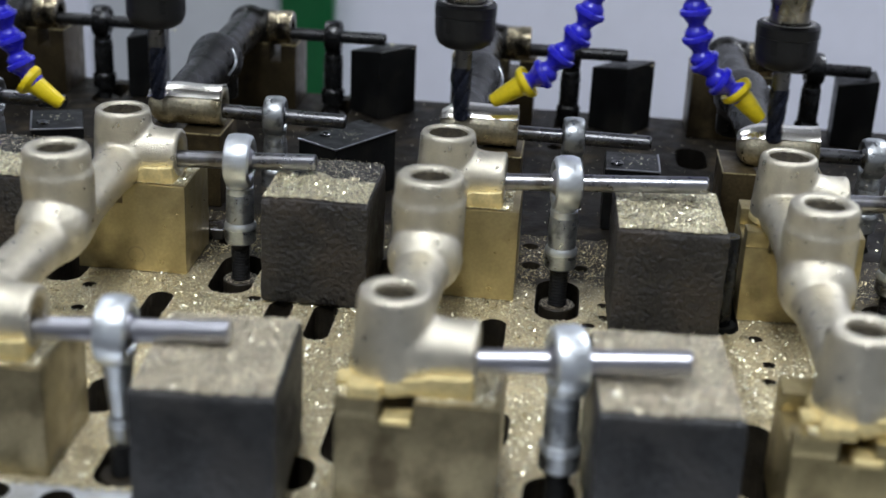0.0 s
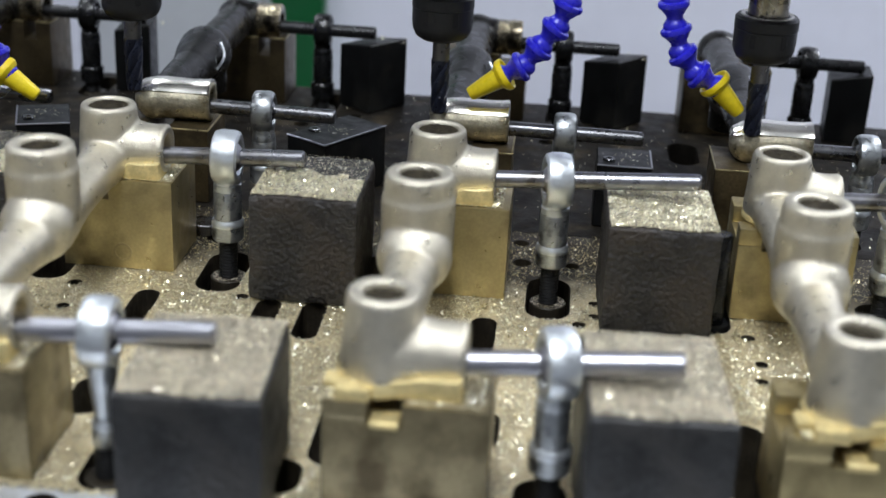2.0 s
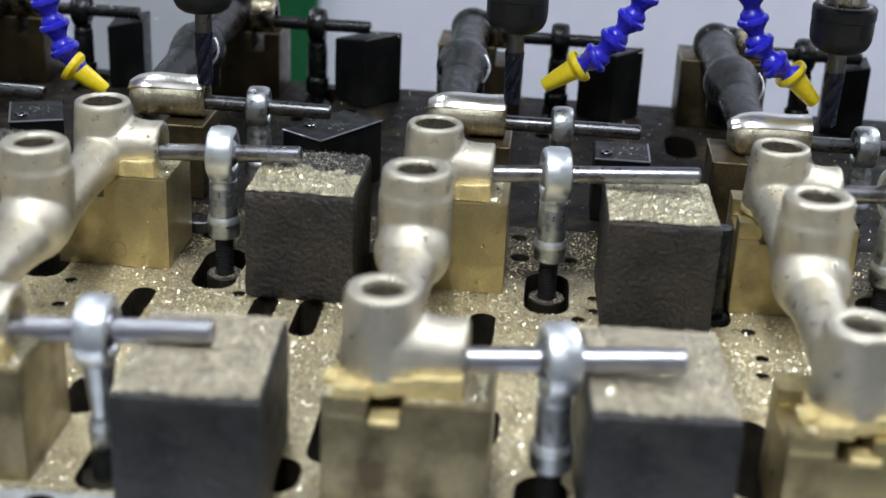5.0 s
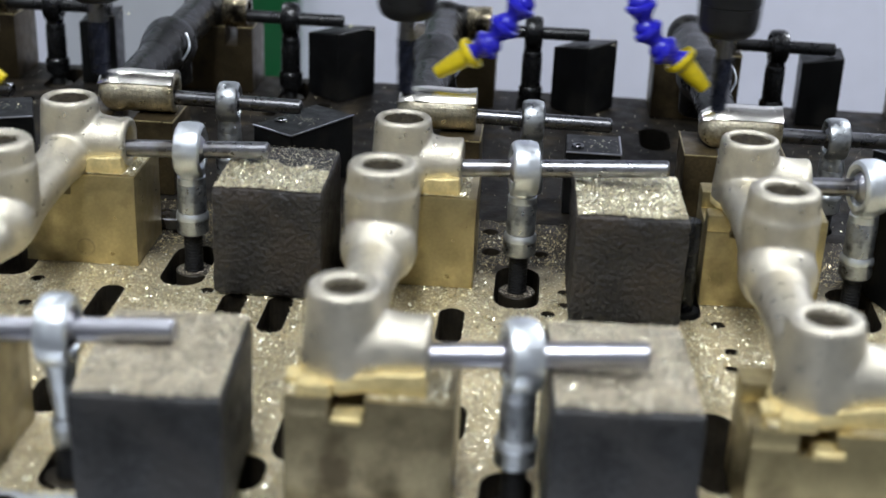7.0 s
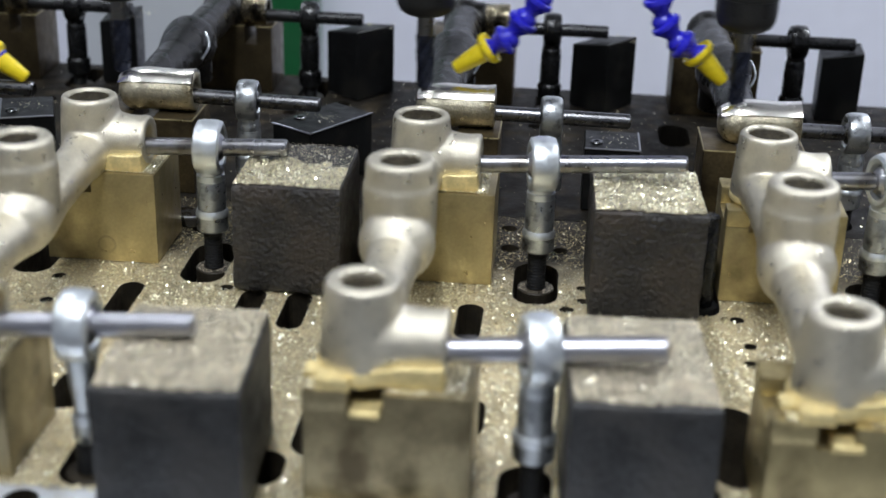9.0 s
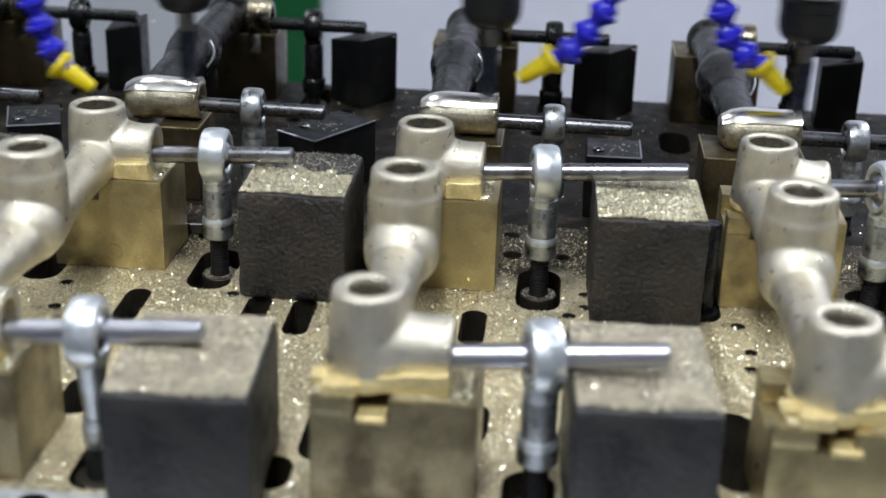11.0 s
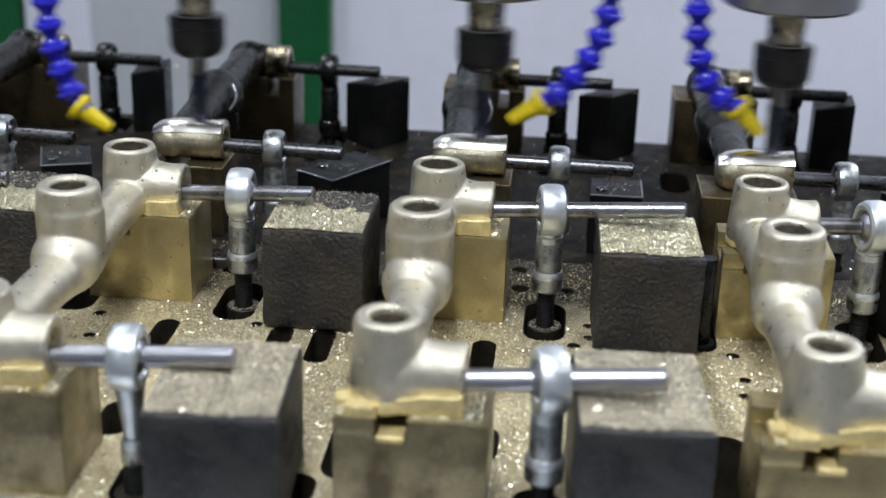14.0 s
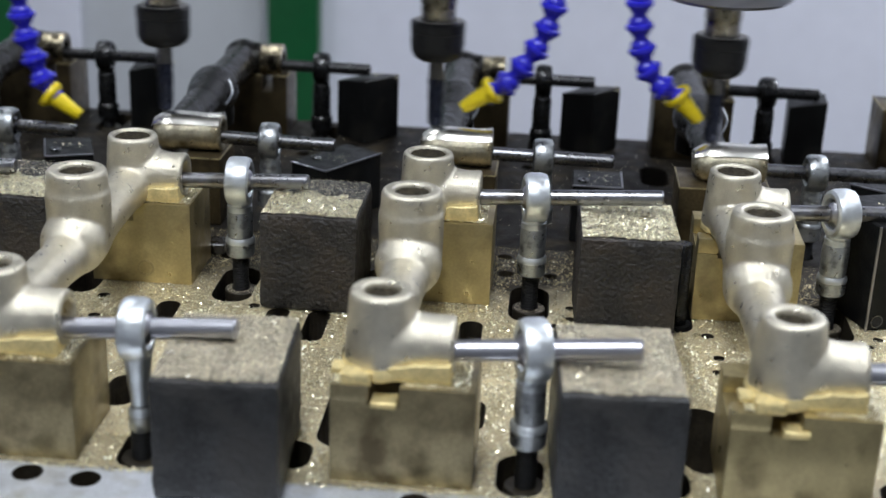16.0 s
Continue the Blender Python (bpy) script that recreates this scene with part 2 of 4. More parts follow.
def fused(bm, name, voxel, mat, rounds=6):
    """Overlapping closed shells fused into one cast skin with soft fillets."""
    ob = new(name, mesh_of(name, finish(bm), mat))
    mod = ob.modifiers.new("fuse", "REMESH")
    mod.mode, mod.voxel_size, mod.use_smooth_shade = "VOXEL", voxel, True
    sm = ob.modifiers.new("soft", "SMOOTH")
    sm.factor, sm.iterations = 0.5, rounds
    me = bpy.data.meshes.new_from_object(ob.evaluated_get(bpy.context.evaluated_depsgraph_get()))
    bpy.data.objects.remove(ob)
    me.name = name
    for p in me.polygons:
        p.use_smooth = True
    if not me.materials:
        me.materials.append(mat)
    return me


# ---- the hall and the machine enclosure ----
def wall(name, x0, x1, y0, y1, z0, z1, mat, label, category="wall"):
    return single(name, box(bmesh.new(), x0, x1, y0, y1, z0, z1, 0.004, 1), mat, Matrix(), label, category, kind="structure")


wall("wall_north", -2.4, 2.4, 1.62, 1.70, -0.95, 2.0, M_WALL, "white painted sheet panel behind the machine")
# Unseen walls, floor and ceiling, added to shape bounce light and reflections.
wall("wall_south", -2.4, 2.4, -2.70, -2.62, -0.95, 2.0, M_WALL_GREY, "unseen grey wall closing the room")
wall("wall_west", -2.48, -2.4, -2.7, 1.7, -0.95, 2.0, M_WALL_GREY, "unseen grey wall closing the room")
wall("wall_east", 2.4, 2.48, -2.7, 1.7, -0.95, 2.0, M_WALL_GREY, "unseen grey wall closing the room")
wall("floor", -2.48, 2.48, -2.7, 1.7, -1.0, -0.95, M_CONCRETE, "unseen dark grey concrete floor", "floor")
wall("ceiling", -2.48, 2.48, -2.7, 1.7, 2.0, 2.06, M_CEILING, "unseen light grey ceiling closing the room", "ceiling")


def green_post(x0, x1):
    ob = thing("enclosure_post", pose((x0 + x1) / 2, 1.6, -0.95), "dark green painted steel enclosure post", "post", "enclosure posts", "structure")
    w = (x1 - x0) / 2
    part("upright", box(bmesh.new(), -w, w, -0.02, 0.018, 0.012, 2.9, 0.004), M_GREEN, ob)
    part("foot_plate", box(bmesh.new(), -w - 0.03, w + 0.03, -0.05, 0.018, 0, 0.012, 0.002), M_GREEN, ob)


green_post(-0.308, -0.214)
green_post(-0.875, -0.781)
door = thing("enclosure_door", pose(-0.54, 1.615, -0.95), "grey and white sheet metal enclosure door between green posts", "door", kind="structure")
part("leaf", box(bmesh.new(), -0.235, 0.22, -0.012, 0, 0.02, 2.8, 0.003), M_DOOR, door, "light grey painted door leaf")
part("stile", box(bmesh.new(), -0.232, -0.115, -0.03, -0.013, 0.02, 2.8, 0.004), M_WALL, door, "white painted door stile")


# Housings for the added lamps; they stay out of view.
def hall_fixture(x, y):
    ob = thing("ceiling_lamp", pose(x, y, 2.0), "unseen white housing over an added lamp", "lamp", "hall lamps")
    part("housing", box(bmesh.new(), -0.14, 0.14, -0.64, 0.64, -0.06, 0, 0.006), M_CEILING, ob)
    return ob


for lx, ly, _ in LAMPS:
    hall_fixture(lx, ly)

# ---- machine bed and fixture plate ----
bed = thing("machine_bed", pose(0.1, 0.05, -0.95), "dark painted cast machine bed under the plate", "machine")
part("column", box(bmesh.new(), -0.55, 0.55, -0.30, 0.30, 0, 0.84, 0.02), M_CAST_BED, bed)
part("table", box(bmesh.new(), -0.75, 0.75, -0.40, 0.46, 0.84, 0.8995, 0.008), M_CAST_BED, bed)

PLATE_Y0, PLATE_Y1, OIL_Y, LEDGE_Y = -0.31, 0.405, 0.1005, -0.2545
SLOTS, HOLES = [], []   # slots: x, y from, y to, half width; holes: x, y, radius
for k in range(-2, 4):
    c = 0.2 * k
    # The c - 0.104 slot is lengthened to darken the gap beside the nests.
    SLOTS += [(c, -0.020, 0.014, 0.0135), (c + 0.064, -0.078, -0.045, 0.0075), (c + 0.037, -0.075, -0.045, 0.0075),
              (c - 0.036, -0.075, -0.045, 0.0075), (c - 0.104, -0.022, 0.030, 0.0125), (c + 0.002, -0.241, -0.222, 0.0125), (c + 0.102, -0.203, -0.152, 0.0125), (c + 0.0805, -0.232, -0.222, 0.0104),
              (c - 0.03, -0.178, -0.158, 0.010), (c, 0.122, 0.148, 0.0095), (c + 0.1, 0.28, 0.31, 0.012), (c, 0.345, 0.38, 0.012)]
    HOLES += [(c + 0.095, 0.165, 0.005), (c - 0.083, -0.036, 0.0042), (c + 0.019, -0.037, 0.0042), (c - 0.02, 0.081, 0.0055), (c - 0.018, 0.048, 0.0060),
              (c + 0.014, 0.049, 0.0048), (c + 0.121, -0.069, 0.0040), (c + 0.119, -0.09, 0.0040), (c + 0.028, -0.006, 0.0035),
              (c + 0.028, -0.024, 0.0035), (c - 0.05, -0.265, 0.0080), (c - 0.019, -0.267, 0.0080), (c + 0.05, 0.07, 0.005),
              (c + 0.03, 0.33, 0.006), (c - 0.01, 0.30, 0.006), (c + 0.12, 0.20, 0.006), (c + 0.122, -0.135, 0.004)]


def slot_cutter(bm, x, ya, yb, r, depth):
    ring = [(x + r * math.cos(a), yb + r * math.sin(a)) for a in [math.pi * i / 8 for i in range(9)]]
    ring += [(x + r * math.cos(a), ya + r * math.sin(a)) for a in [math.pi + math.pi * i / 8 for i in range(9)]]
    low = [bm.verts.new((u, v, -depth)) for u, v in ring]
    top = [bm.verts.new((u, v, 0.01)) for u, v in ring]
    n = len(ring)
    bm.faces.new(low[::-1])
    bm.faces.new(top)
    for i in range(n):
        bm.faces.new((low[i], low[(i + 1) % n], top[(i + 1) % n], top[i]))


def bored_plate(name, y0, y1, mat, label):
    ob = new(name, mesh_of(name, box(bmesh.new(), -0.62, 0.82, y0, y1, -0.05, 0, 0.0), mat))
    bm = bmesh.new()
    for x, ya, yb, r in SLOTS:
        if y0 + r < ya and yb < y1 - r:
            slot_cutter(bm, x, ya, yb, r, 0.046)
    for x, y, r in HOLES:
        if y0 + r < y < y1 - r:
            slot_cutter(bm, x, y - 1e-4, y + 1e-4, r, 0.04)
    bmesh.ops.recalc_face_normals(bm, faces=bm.faces)
    cutter = new("cutter", mesh_of("cutter", bm, mat))
    mod = ob.modifiers.new("bore", "BOOLEAN")
    mod.operation, mod.object, mod.solver = "DIFFERENCE", cutter, "EXACT"
    me = bpy.data.meshes.new_from_object(ob.evaluated_get(bpy.context.evaluated_depsgraph_get()))
    me.name = name
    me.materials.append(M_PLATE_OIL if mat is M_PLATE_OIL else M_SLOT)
    # Bore walls in the front plates take a darker, shaded colour.
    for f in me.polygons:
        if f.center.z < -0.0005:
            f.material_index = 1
    ob.modifiers.clear()
    ob.data = me
    bpy.data.objects.remove(cutter)
    return tagged(ob, label, "fixture plate", kind="structure")


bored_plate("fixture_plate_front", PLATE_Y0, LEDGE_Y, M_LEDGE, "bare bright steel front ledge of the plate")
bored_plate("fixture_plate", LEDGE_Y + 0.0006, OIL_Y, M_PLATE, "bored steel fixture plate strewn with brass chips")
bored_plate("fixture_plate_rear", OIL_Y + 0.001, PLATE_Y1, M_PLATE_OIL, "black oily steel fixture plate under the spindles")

# ---- rows of clamps: pitch of each row and the line of its pins ----
NEAR = dict(x=[-0.206, 0.000, 0.205, 0.410], y=-0.231, z=[0.0672, 0.0696, 0.0729, 0.0752])
MID = dict(x=[-0.199, 0.001, 0.200, 0.399], y=0.004, z=[0.0713, 0.0726, 0.0739, 0.0756])
FAR = dict(x=[-0.208, -0.004, 0.203, 0.404], y=0.130, z=[0.063] * 4)
BACK = dict(x=[-0.206, -0.004, 0.199, 0.399], y=0.365, z=[0.063] * 4)


# ---- swing bolts with their pins ----
def swing_bolt(zc, zinc, dull, label, group, wide, bore, rim, w, collar, low):
    """A forged eye whose shank tapers into a long sleeve nut, with a bright collar and a lock nut on a black stud."""
    ob = thing("swing_bolt", Matrix(), label, "bolt", group)
    bm = bmesh.new()
    n = 32
    prof = [(bore, -w * 0.66), (bore + 0.0012, -w * 0.92), (rim * 0.82, -w), (rim * 0.94, -w * 0.86), (rim, -w * 0.45), (rim, w * 0.45), (rim * 0.94, w * 0.86), (rim * 0.82, w), (bore + 0.0012, w * 0.92), (bore, w * 0.66)]
    m = Matrix.Translation((0, 0, zc)) @ Matrix.Rotation(radians(90), 4, "Y")
    rings = [[bm.verts.new(m @ Vector((r * math.cos(math.tau * i / n), r * math.sin(math.tau * i / n), z))) for i in range(n)] for r, z in prof]
    for a, b in zip(rings, rings[1:] + rings[:1]):
        for i in range(n):
            bm.faces.new((a[i], a[(i + 1) % n], b[(i + 1) % n], b[i]))
    part("eye", bm, zinc, ob, "rounded plated eye")
    arc = [(bore * 1.06 * math.cos(a), bore * 1.06 * math.sin(a)) for a in [radians(-58 + 116 * i / 12) for i in range(13)]]
    part("ball", lathe(bmesh.new(), [(0, arc[0][1])] + arc + [(0, arc[-1][1])], m, 28), M_ROD if zinc is M_ZINC else M_ROD_DARK if zinc is M_ZINC_DULL else zinc, ob, "bright swivel ball in the eye")
    top = zc - bore - 0.0008
    foot = max(zc - 0.0208, low + 0.006) if wide > 0.006 else low + 0.006
    part("neck", lathe(bmesh.new(), [(0, foot), (wide * 0.96, foot), (wide * 0.955, foot + 0.004), (w * 0.98, top - 0.006), (w * 1.04, top - 0.002), (w * 0.94, top), (0, top)], segs=28), zinc, ob, "forged shank below the eye")
    part("sleeve", lathe(bmesh.new(), [(0, low + 0.0045), (wide, low + 0.0045), (wide, foot - 0.0008), (wide * 0.97, foot - 0.0002), (0, foot - 0.0002)], segs=12), dull, ob, "worn faceted sleeve")
    part("collar", lathe(bmesh.new(), [(0, low), (collar, low), (collar * 1.02, low + 0.0010), (collar * 0.99, low + 0.0028), (wide + 0.0002, low + 0.0043), (0, low + 0.0043)], segs=32), zinc, ob, "bright bevelled collar")
    part("lock_nut", lathe(bmesh.new(), [(0, low - 0.0095), (collar * 0.88, low - 0.0095), (collar * 0.98, low - 0.0084), (collar * 0.98, low - 0.0002), (0, low - 0.0002)], segs=24), dull, ob, "dull round lock nut")
    bm = bmesh.new()
    prof = [(0, -0.0455)]
    for i in range(int((low + 0.035) / 0.002)):
        z = -0.0455 + 0.002 * i
        prof += [(0.0054, z), (0.0058, z + 0.001)]
    part("stud", lathe(bm, prof + [(0.0054, low - 0.0097), (0, low - 0.0097)], segs=16), M_THREAD, ob, "black threaded stud")
    part("washer", lathe(bmesh.new(), [(0.0062, -0.0458), (0.0112, -0.0458), (0.0112, -0.006), (0.0108, -0.0055), (0.0062, -0.0055)], segs=24), M_SLOT, ob)
    return ob


def pin(length, r, mat, label, group):
    ob = thing("clamping_pin", Matrix(), label, "pin", group)
    m = Matrix.Rotation(radians(90), 4, "Y")
    part("shaft", lathe(bmesh.new(), [(0, 0), (r - 0.0008, 0), (r, 0.0008), (r, length - 0.0022), (0, length - 0.0022)], m, 28), mat, ob)
    part("tip", lathe(bmesh.new(), [(0, length - 0.0022), (r * 0.985, length - 0.0022), (r * 0.985, length - 0.0011), (r - 0.0011, length), (0.0012, length), (0, length - 0.0006)], m, 28), mat, ob, "chamfered pin end")
    return ob


def row_of_clamps(row, reach, start, zinc, dull, rod, bolt_label, pin_label, tilts, thick, bore, rim, w, widths, collars, lows=(0.029,) * 4, turns=(3,) * 4):
    """tilts: degrees by which each pin rises towards its free end."""
    for x, zc, end, tilt, wide, collar, low, turn in zip(row["x"], row["z"], reach, tilts, widths, collars, lows, turns):
        bolt = swing_bolt(zc, zinc, dull, bolt_label, "swing bolts", wide, bore, rim, w, collar, low)
        bolt.matrix_world = pose(x, row["y"], 0, 0, 0, turn)
        p = pin(end - start, thick, rod, pin_label, "clamping pins")
        p.matrix_world = pose(x, row["y"], zc, 0, -tilt, 0) @ pose(start, 0, 0)


BRIGHT_BOLT, BRIGHT_PIN = "zinc-plated steel swing bolt standing in the plate", "bright steel pin through the eye of a swing bolt"
row_of_clamps(NEAR, (0.054, 0.053, 0.055, 0.056), -0.041, M_ZINC, M_ZINC_DULL, M_ROD, BRIGHT_BOLT, BRIGHT_PIN, (3.8, 3.8, 4.6, 4.2), 0.0057, 0.0098, 0.0168, 0.0076, (0.0050, 0.0050, 0.0084, 0.0084), (0.0062, 0.0062, 0.0099, 0.0099), (0.0205, 0.0205, 0.0285, 0.0285), (3, 3, 14, 14))
row_of_clamps(MID, (0.046, 0.0475, 0.084, 0.070), -0.041, M_ZINC, M_ZINC_DULL, M_ROD_WORN, BRIGHT_BOLT, BRIGHT_PIN, (2.7, 2.7, 3.4, 2.7), 0.0052, 0.0098, 0.0166, 0.0080, (0.0088,) * 4, (0.0099,) * 4, (0.029,) * 4, (3, 2, 9, 15))
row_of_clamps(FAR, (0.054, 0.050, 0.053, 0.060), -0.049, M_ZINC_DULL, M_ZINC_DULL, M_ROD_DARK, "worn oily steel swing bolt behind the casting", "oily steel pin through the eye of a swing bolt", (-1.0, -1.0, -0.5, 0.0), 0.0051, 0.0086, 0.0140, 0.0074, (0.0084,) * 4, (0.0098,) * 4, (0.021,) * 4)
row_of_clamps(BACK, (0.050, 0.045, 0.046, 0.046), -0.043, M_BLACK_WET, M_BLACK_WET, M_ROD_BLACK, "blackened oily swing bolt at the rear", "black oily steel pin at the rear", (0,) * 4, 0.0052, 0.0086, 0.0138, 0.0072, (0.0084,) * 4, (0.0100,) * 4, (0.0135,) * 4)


# ---- cast iron stop blocks ----
def iron_block(x, y, turn, sx, sy, sz, seed, mat=None, label="dark cast iron stop block with brass chips on top"):
    bm = box(bmesh.new(), -sx / 2, sx / 2, -sy / 2, sy / 2, 0.0, sz, 0.0028, 2)
    rough_edges(bm, 9, 0.0009, 170, seed)
    return single("stop_block", bm, mat or M_IRON, pose(x, y, 0.0008, 0, 0, turn), label, "block", "stop blocks")


IRON = [(-0.150, 0.000, 0, 0.078), (0.0555, -0.0025, 0, 0.078), (0.2612, -0.0115, 1.5, 0.072), (0.0500, -0.2395, 2.5, 0.082), (0.2488, -0.2225, 3, 0.085), (-0.150, -0.24, 2, 0.082), (0.452, -0.22, 3, 0.082)]
for i, (x, y, turn, deep) in enumerate(IRON):
    if i < 3:
        iron_block(x, y, turn, 0.0635, deep, 0.0655, i + 1)
    else:
        iron_block(x, y, turn, 0.0635, deep, 0.0655, i + 1, M_IRON_OIL, "dark oily cast iron stop block with brass chips on top")


def black_block(x, y, turn, sx, sy, sz, label, chamfer=0.0, bright=False, upright=False, left=False):
    ob = thing("steel_block", pose(x, y, 0.0006, 0, 0, turn), label, "block", "steel blocks")
    bm = box(bmesh.new(), -sx / 2, sx / 2, -sy / 2, sy / 2, 0, sz, 0.0008, 1)
    if chamfer:
        for v in bm.verts:
            if v.co.x < -sx * 0.4 and v.co.z > sz * 0.8:
                v.co.z -= chamfer
    part("body", bm, M_BLACK, ob)
    if upright:
        m = pose(-sx / 2 + 0.0075, -sy / 2, 0.0062, 90)
        part("tapped_hole", lathe(bmesh.new(), [(0.0046, -0.001), (0.0046, 0.0003), (0.0038, 0.0003), (0.0036, -0.001)], m, 24, (0, math.tau)), M_ROD_DARK, ob, "bright rim of a tapped hole")
        # Flat black disc on the face, painting the shade inside the hole.
        part("hole_bottom", lathe(bmesh.new(), [(0, 0.0002), (0.0037, 0.0002), (0.0037, -0.001), (0, -0.001)], m, 24), M_THREAD, ob)
        part("worn_edge", tube(bmesh.new(), (-sx / 2, -sy / 2, 0), (-sx / 2, -sy / 2, sz), 0.0009, segs=8), M_ROD, ob, "bright worn edge")
    if bright:
        for a, b in (((-sx / 2, -sy / 2), (sx / 2, -sy / 2)), ((-sx / 2, -sy / 2), (-sx / 2, sy / 2)) if left else ((sx / 2, -sy / 2), (sx / 2, sy / 2))):
            part("worn_edge", tube(bmesh.new(), (a[0], a[1], sz - 0.0003), (b[0], b[1], sz - 0.0003), 0.0007, segs=8), M_ROD, ob, "bright worn edge")
        part("cap_screw", lathe(bmesh.new(), [(0, -0.004), (0.0042, -0.004), (0.0042, 0.0010), (0.0036, 0.0016), (0.0020, 0.0016), (0.0018, -0.001), (0, -0.001)], Matrix.Translation((-sx * 0.28, -sy * 0.2, sz)), 16), M_ROD_DARK, ob)
    return ob


black_block(0.0435, 0.154, -33, 0.036, 0.064, 0.045, "black oily steel block set askew with bright worn edges", bright=True)
black_block(-0.1648, 0.1403, 20, 0.036, 0.045, 0.045, "black oily steel block set askew with bright worn edges", bright=True, left=True)
black_block(0.245, 0.140, 0, 0.037, 0.038, 0.045, "black oily steel block with bright worn edges", bright=True)
black_block(0.4685, 0.181, -33, 0.033, 0.060, 0.045, "black oily steel block set askew with bright worn edges", bright=True)
black_block(0.4346, 0.025, 21, 0.050, 0.060, 0.073, "shiny black steel block with a bright worn edge", upright=True)
for x, y, turn, w, deep in ((-0.168, 0.372, 6, 0.030, 0.036), (0.039, 0.366, -40, 0.038, 0.042), (0.2425, 0.366, -38, 0.036, 0.040), (0.4365, 0.372, -5, 0.033, 0.036)):
    black_block(x, y, turn, w, deep, 0.0585, "black oily steel block at the rear of the plate", chamfer=0.006)


# Black cylinder added to stand for the shade in this gap.
post = thing("stop_post", pose(0.2985, -0.010, 0), "black cylinder added to darken the gap beside a nest", "post")
part("body", lathe(bmesh.new(), [(0, -0.0455), (0.0064, -0.0455), (0.0064, 0.052), (0.0056, 0.0535), (0, 0.0535)], segs=24), M_BLACK_WET, post)
part("foot", lathe(bmesh.new(), [(0.0066, -0.0455), (0.0105, -0.0455), (0.0105, -0.004), (0.0098, -0.003), (0.0066, -0.003)], segs=24, arc=(0, math.tau)), M_BLACK, post)
bm = rough_edges(box(bmesh.new(), -0.007, 0.007, -0.009, 0.009, 0, 0.0075, 0.0008, 1), 2, 0.0004, 200, 4)
single("steel_block", bm, M_ROD_DARK, pose(-0.0285, 0.057, 0.0006, 0, 0, 2), "small dull grey steel block lying on the plate", "block", "steel blocks")


# ---- brass nests under the castings ----
def nest(mat, sx0, sx1, depth, height, notch, left_drop, label, group):
    """A machined brass block with a groove from front to back for the casting, and two lugs beside it."""
    ob = thing("brass_nest", Matrix(), label, "fixture block", group)
    gx, gw, gd = notch
    line = [(sx0, 0), (sx1, 0), (sx1, height), (gx + gw / 2, height), (gx + gw / 2, height - gd), (gx - gw / 2, height - gd), (gx - gw / 2, height - left_drop), (sx0, height - left_drop)]
    bm = bmesh.new()
    rings = [[bm.verts.new((x, y, z)) for x, z in line] for y in (0, depth)]
    bm.faces.new(rings[0])
    bm.faces.new(rings[1][::-1])
    n = len(line)
    for a in range(n):
        b = (a + 1) % n
        bm.faces.new((rings[0][a], rings[1][a], rings[1][b], rings[0][b]))
    bmesh.ops.recalc_face_normals(bm, faces=bm.faces)
    bmesh.ops.bevel(bm, geom=bm.edges[:], offset=0.0009, segments=2, affect="EDGES", profile=0.6)
    part("body", bm, mat, ob)
    if left_drop:
        for y0, y1 in ((0, 0.0125), (depth - 0.017, depth)):
            part("lug", box(bmesh.new(), sx0, gx - gw / 2, y0, y1, height - left_drop, height, 0.0009, 2), mat, ob)
    if mat is M_BRASS_DARK:
        for x in (sx0, sx1):
            part("worn_edge", tube(bmesh.new(), (x, 0.0004, height - 0.0006), (x, depth, height - 0.0006), 0.0007, segs=8), M_EDGE, ob, "bright worn brass edge")
        for a, b in ((sx0, gx - gw / 2), (gx + gw / 2, sx1)):
            part("worn_edge", tube(bmesh.new(), (a, 0.0004, height - 0.0006), (b, 0.0004, height - 0.0006), 0.0007, segs=8), M_EDGE, ob, "bright worn brass edge")
    part("cap_screw", lathe(bmesh.new(), [(0, -0.006), (0.0035, -0.006), (0.0035, 0.0008), (0.0028, 0.0014), (0.0017, 0.0014), (0.0015, -0.001), (0, -0.001)], Matrix.Translation((sx1 - 0.008, depth - 0.008, height)), 16), M_ROD_DARK, ob)
    return ob


near_nest = nest(M_BRASS, -0.101, -0.027, 0.058, 0.0555, (-0.0735, 0.0155, 0.0115), 0.0095, "machined brass nest block with a grooved top", "brass nests")
mid_nest = nest(M_BRASS, -0.098, -0.0295, 0.055, 0.0575, (-0.0765, 0.016, 0.013), 0.0105, "machined brass nest block with a grooved top", "brass nests")
dull_nest = nest(M_BRASS_STAINED, -0.101, -0.027, 0.058, 0.0555, (-0.0735, 0.0155, 0.0115), 0.0095, "dull stained brass nest block with a grooved top", "brass nests")
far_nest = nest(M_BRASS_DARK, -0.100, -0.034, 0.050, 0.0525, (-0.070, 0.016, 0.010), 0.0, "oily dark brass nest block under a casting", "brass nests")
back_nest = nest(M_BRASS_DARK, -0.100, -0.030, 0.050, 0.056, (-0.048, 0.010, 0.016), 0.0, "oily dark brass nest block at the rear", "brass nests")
NEST_SHIFT = {id(NEAR): (0, -0.002, 0, -0.005), id(MID): (0, -0.001, 0.003, 0.0065)}
dull_nest.matrix_world = pose(NEAR["x"][2], NEAR["y"] - 0.020, 0.0006)
copy_thing(dull_nest, pose(NEAR["x"][1] - 0.002, NEAR["y"] - 0.020, 0.0006))
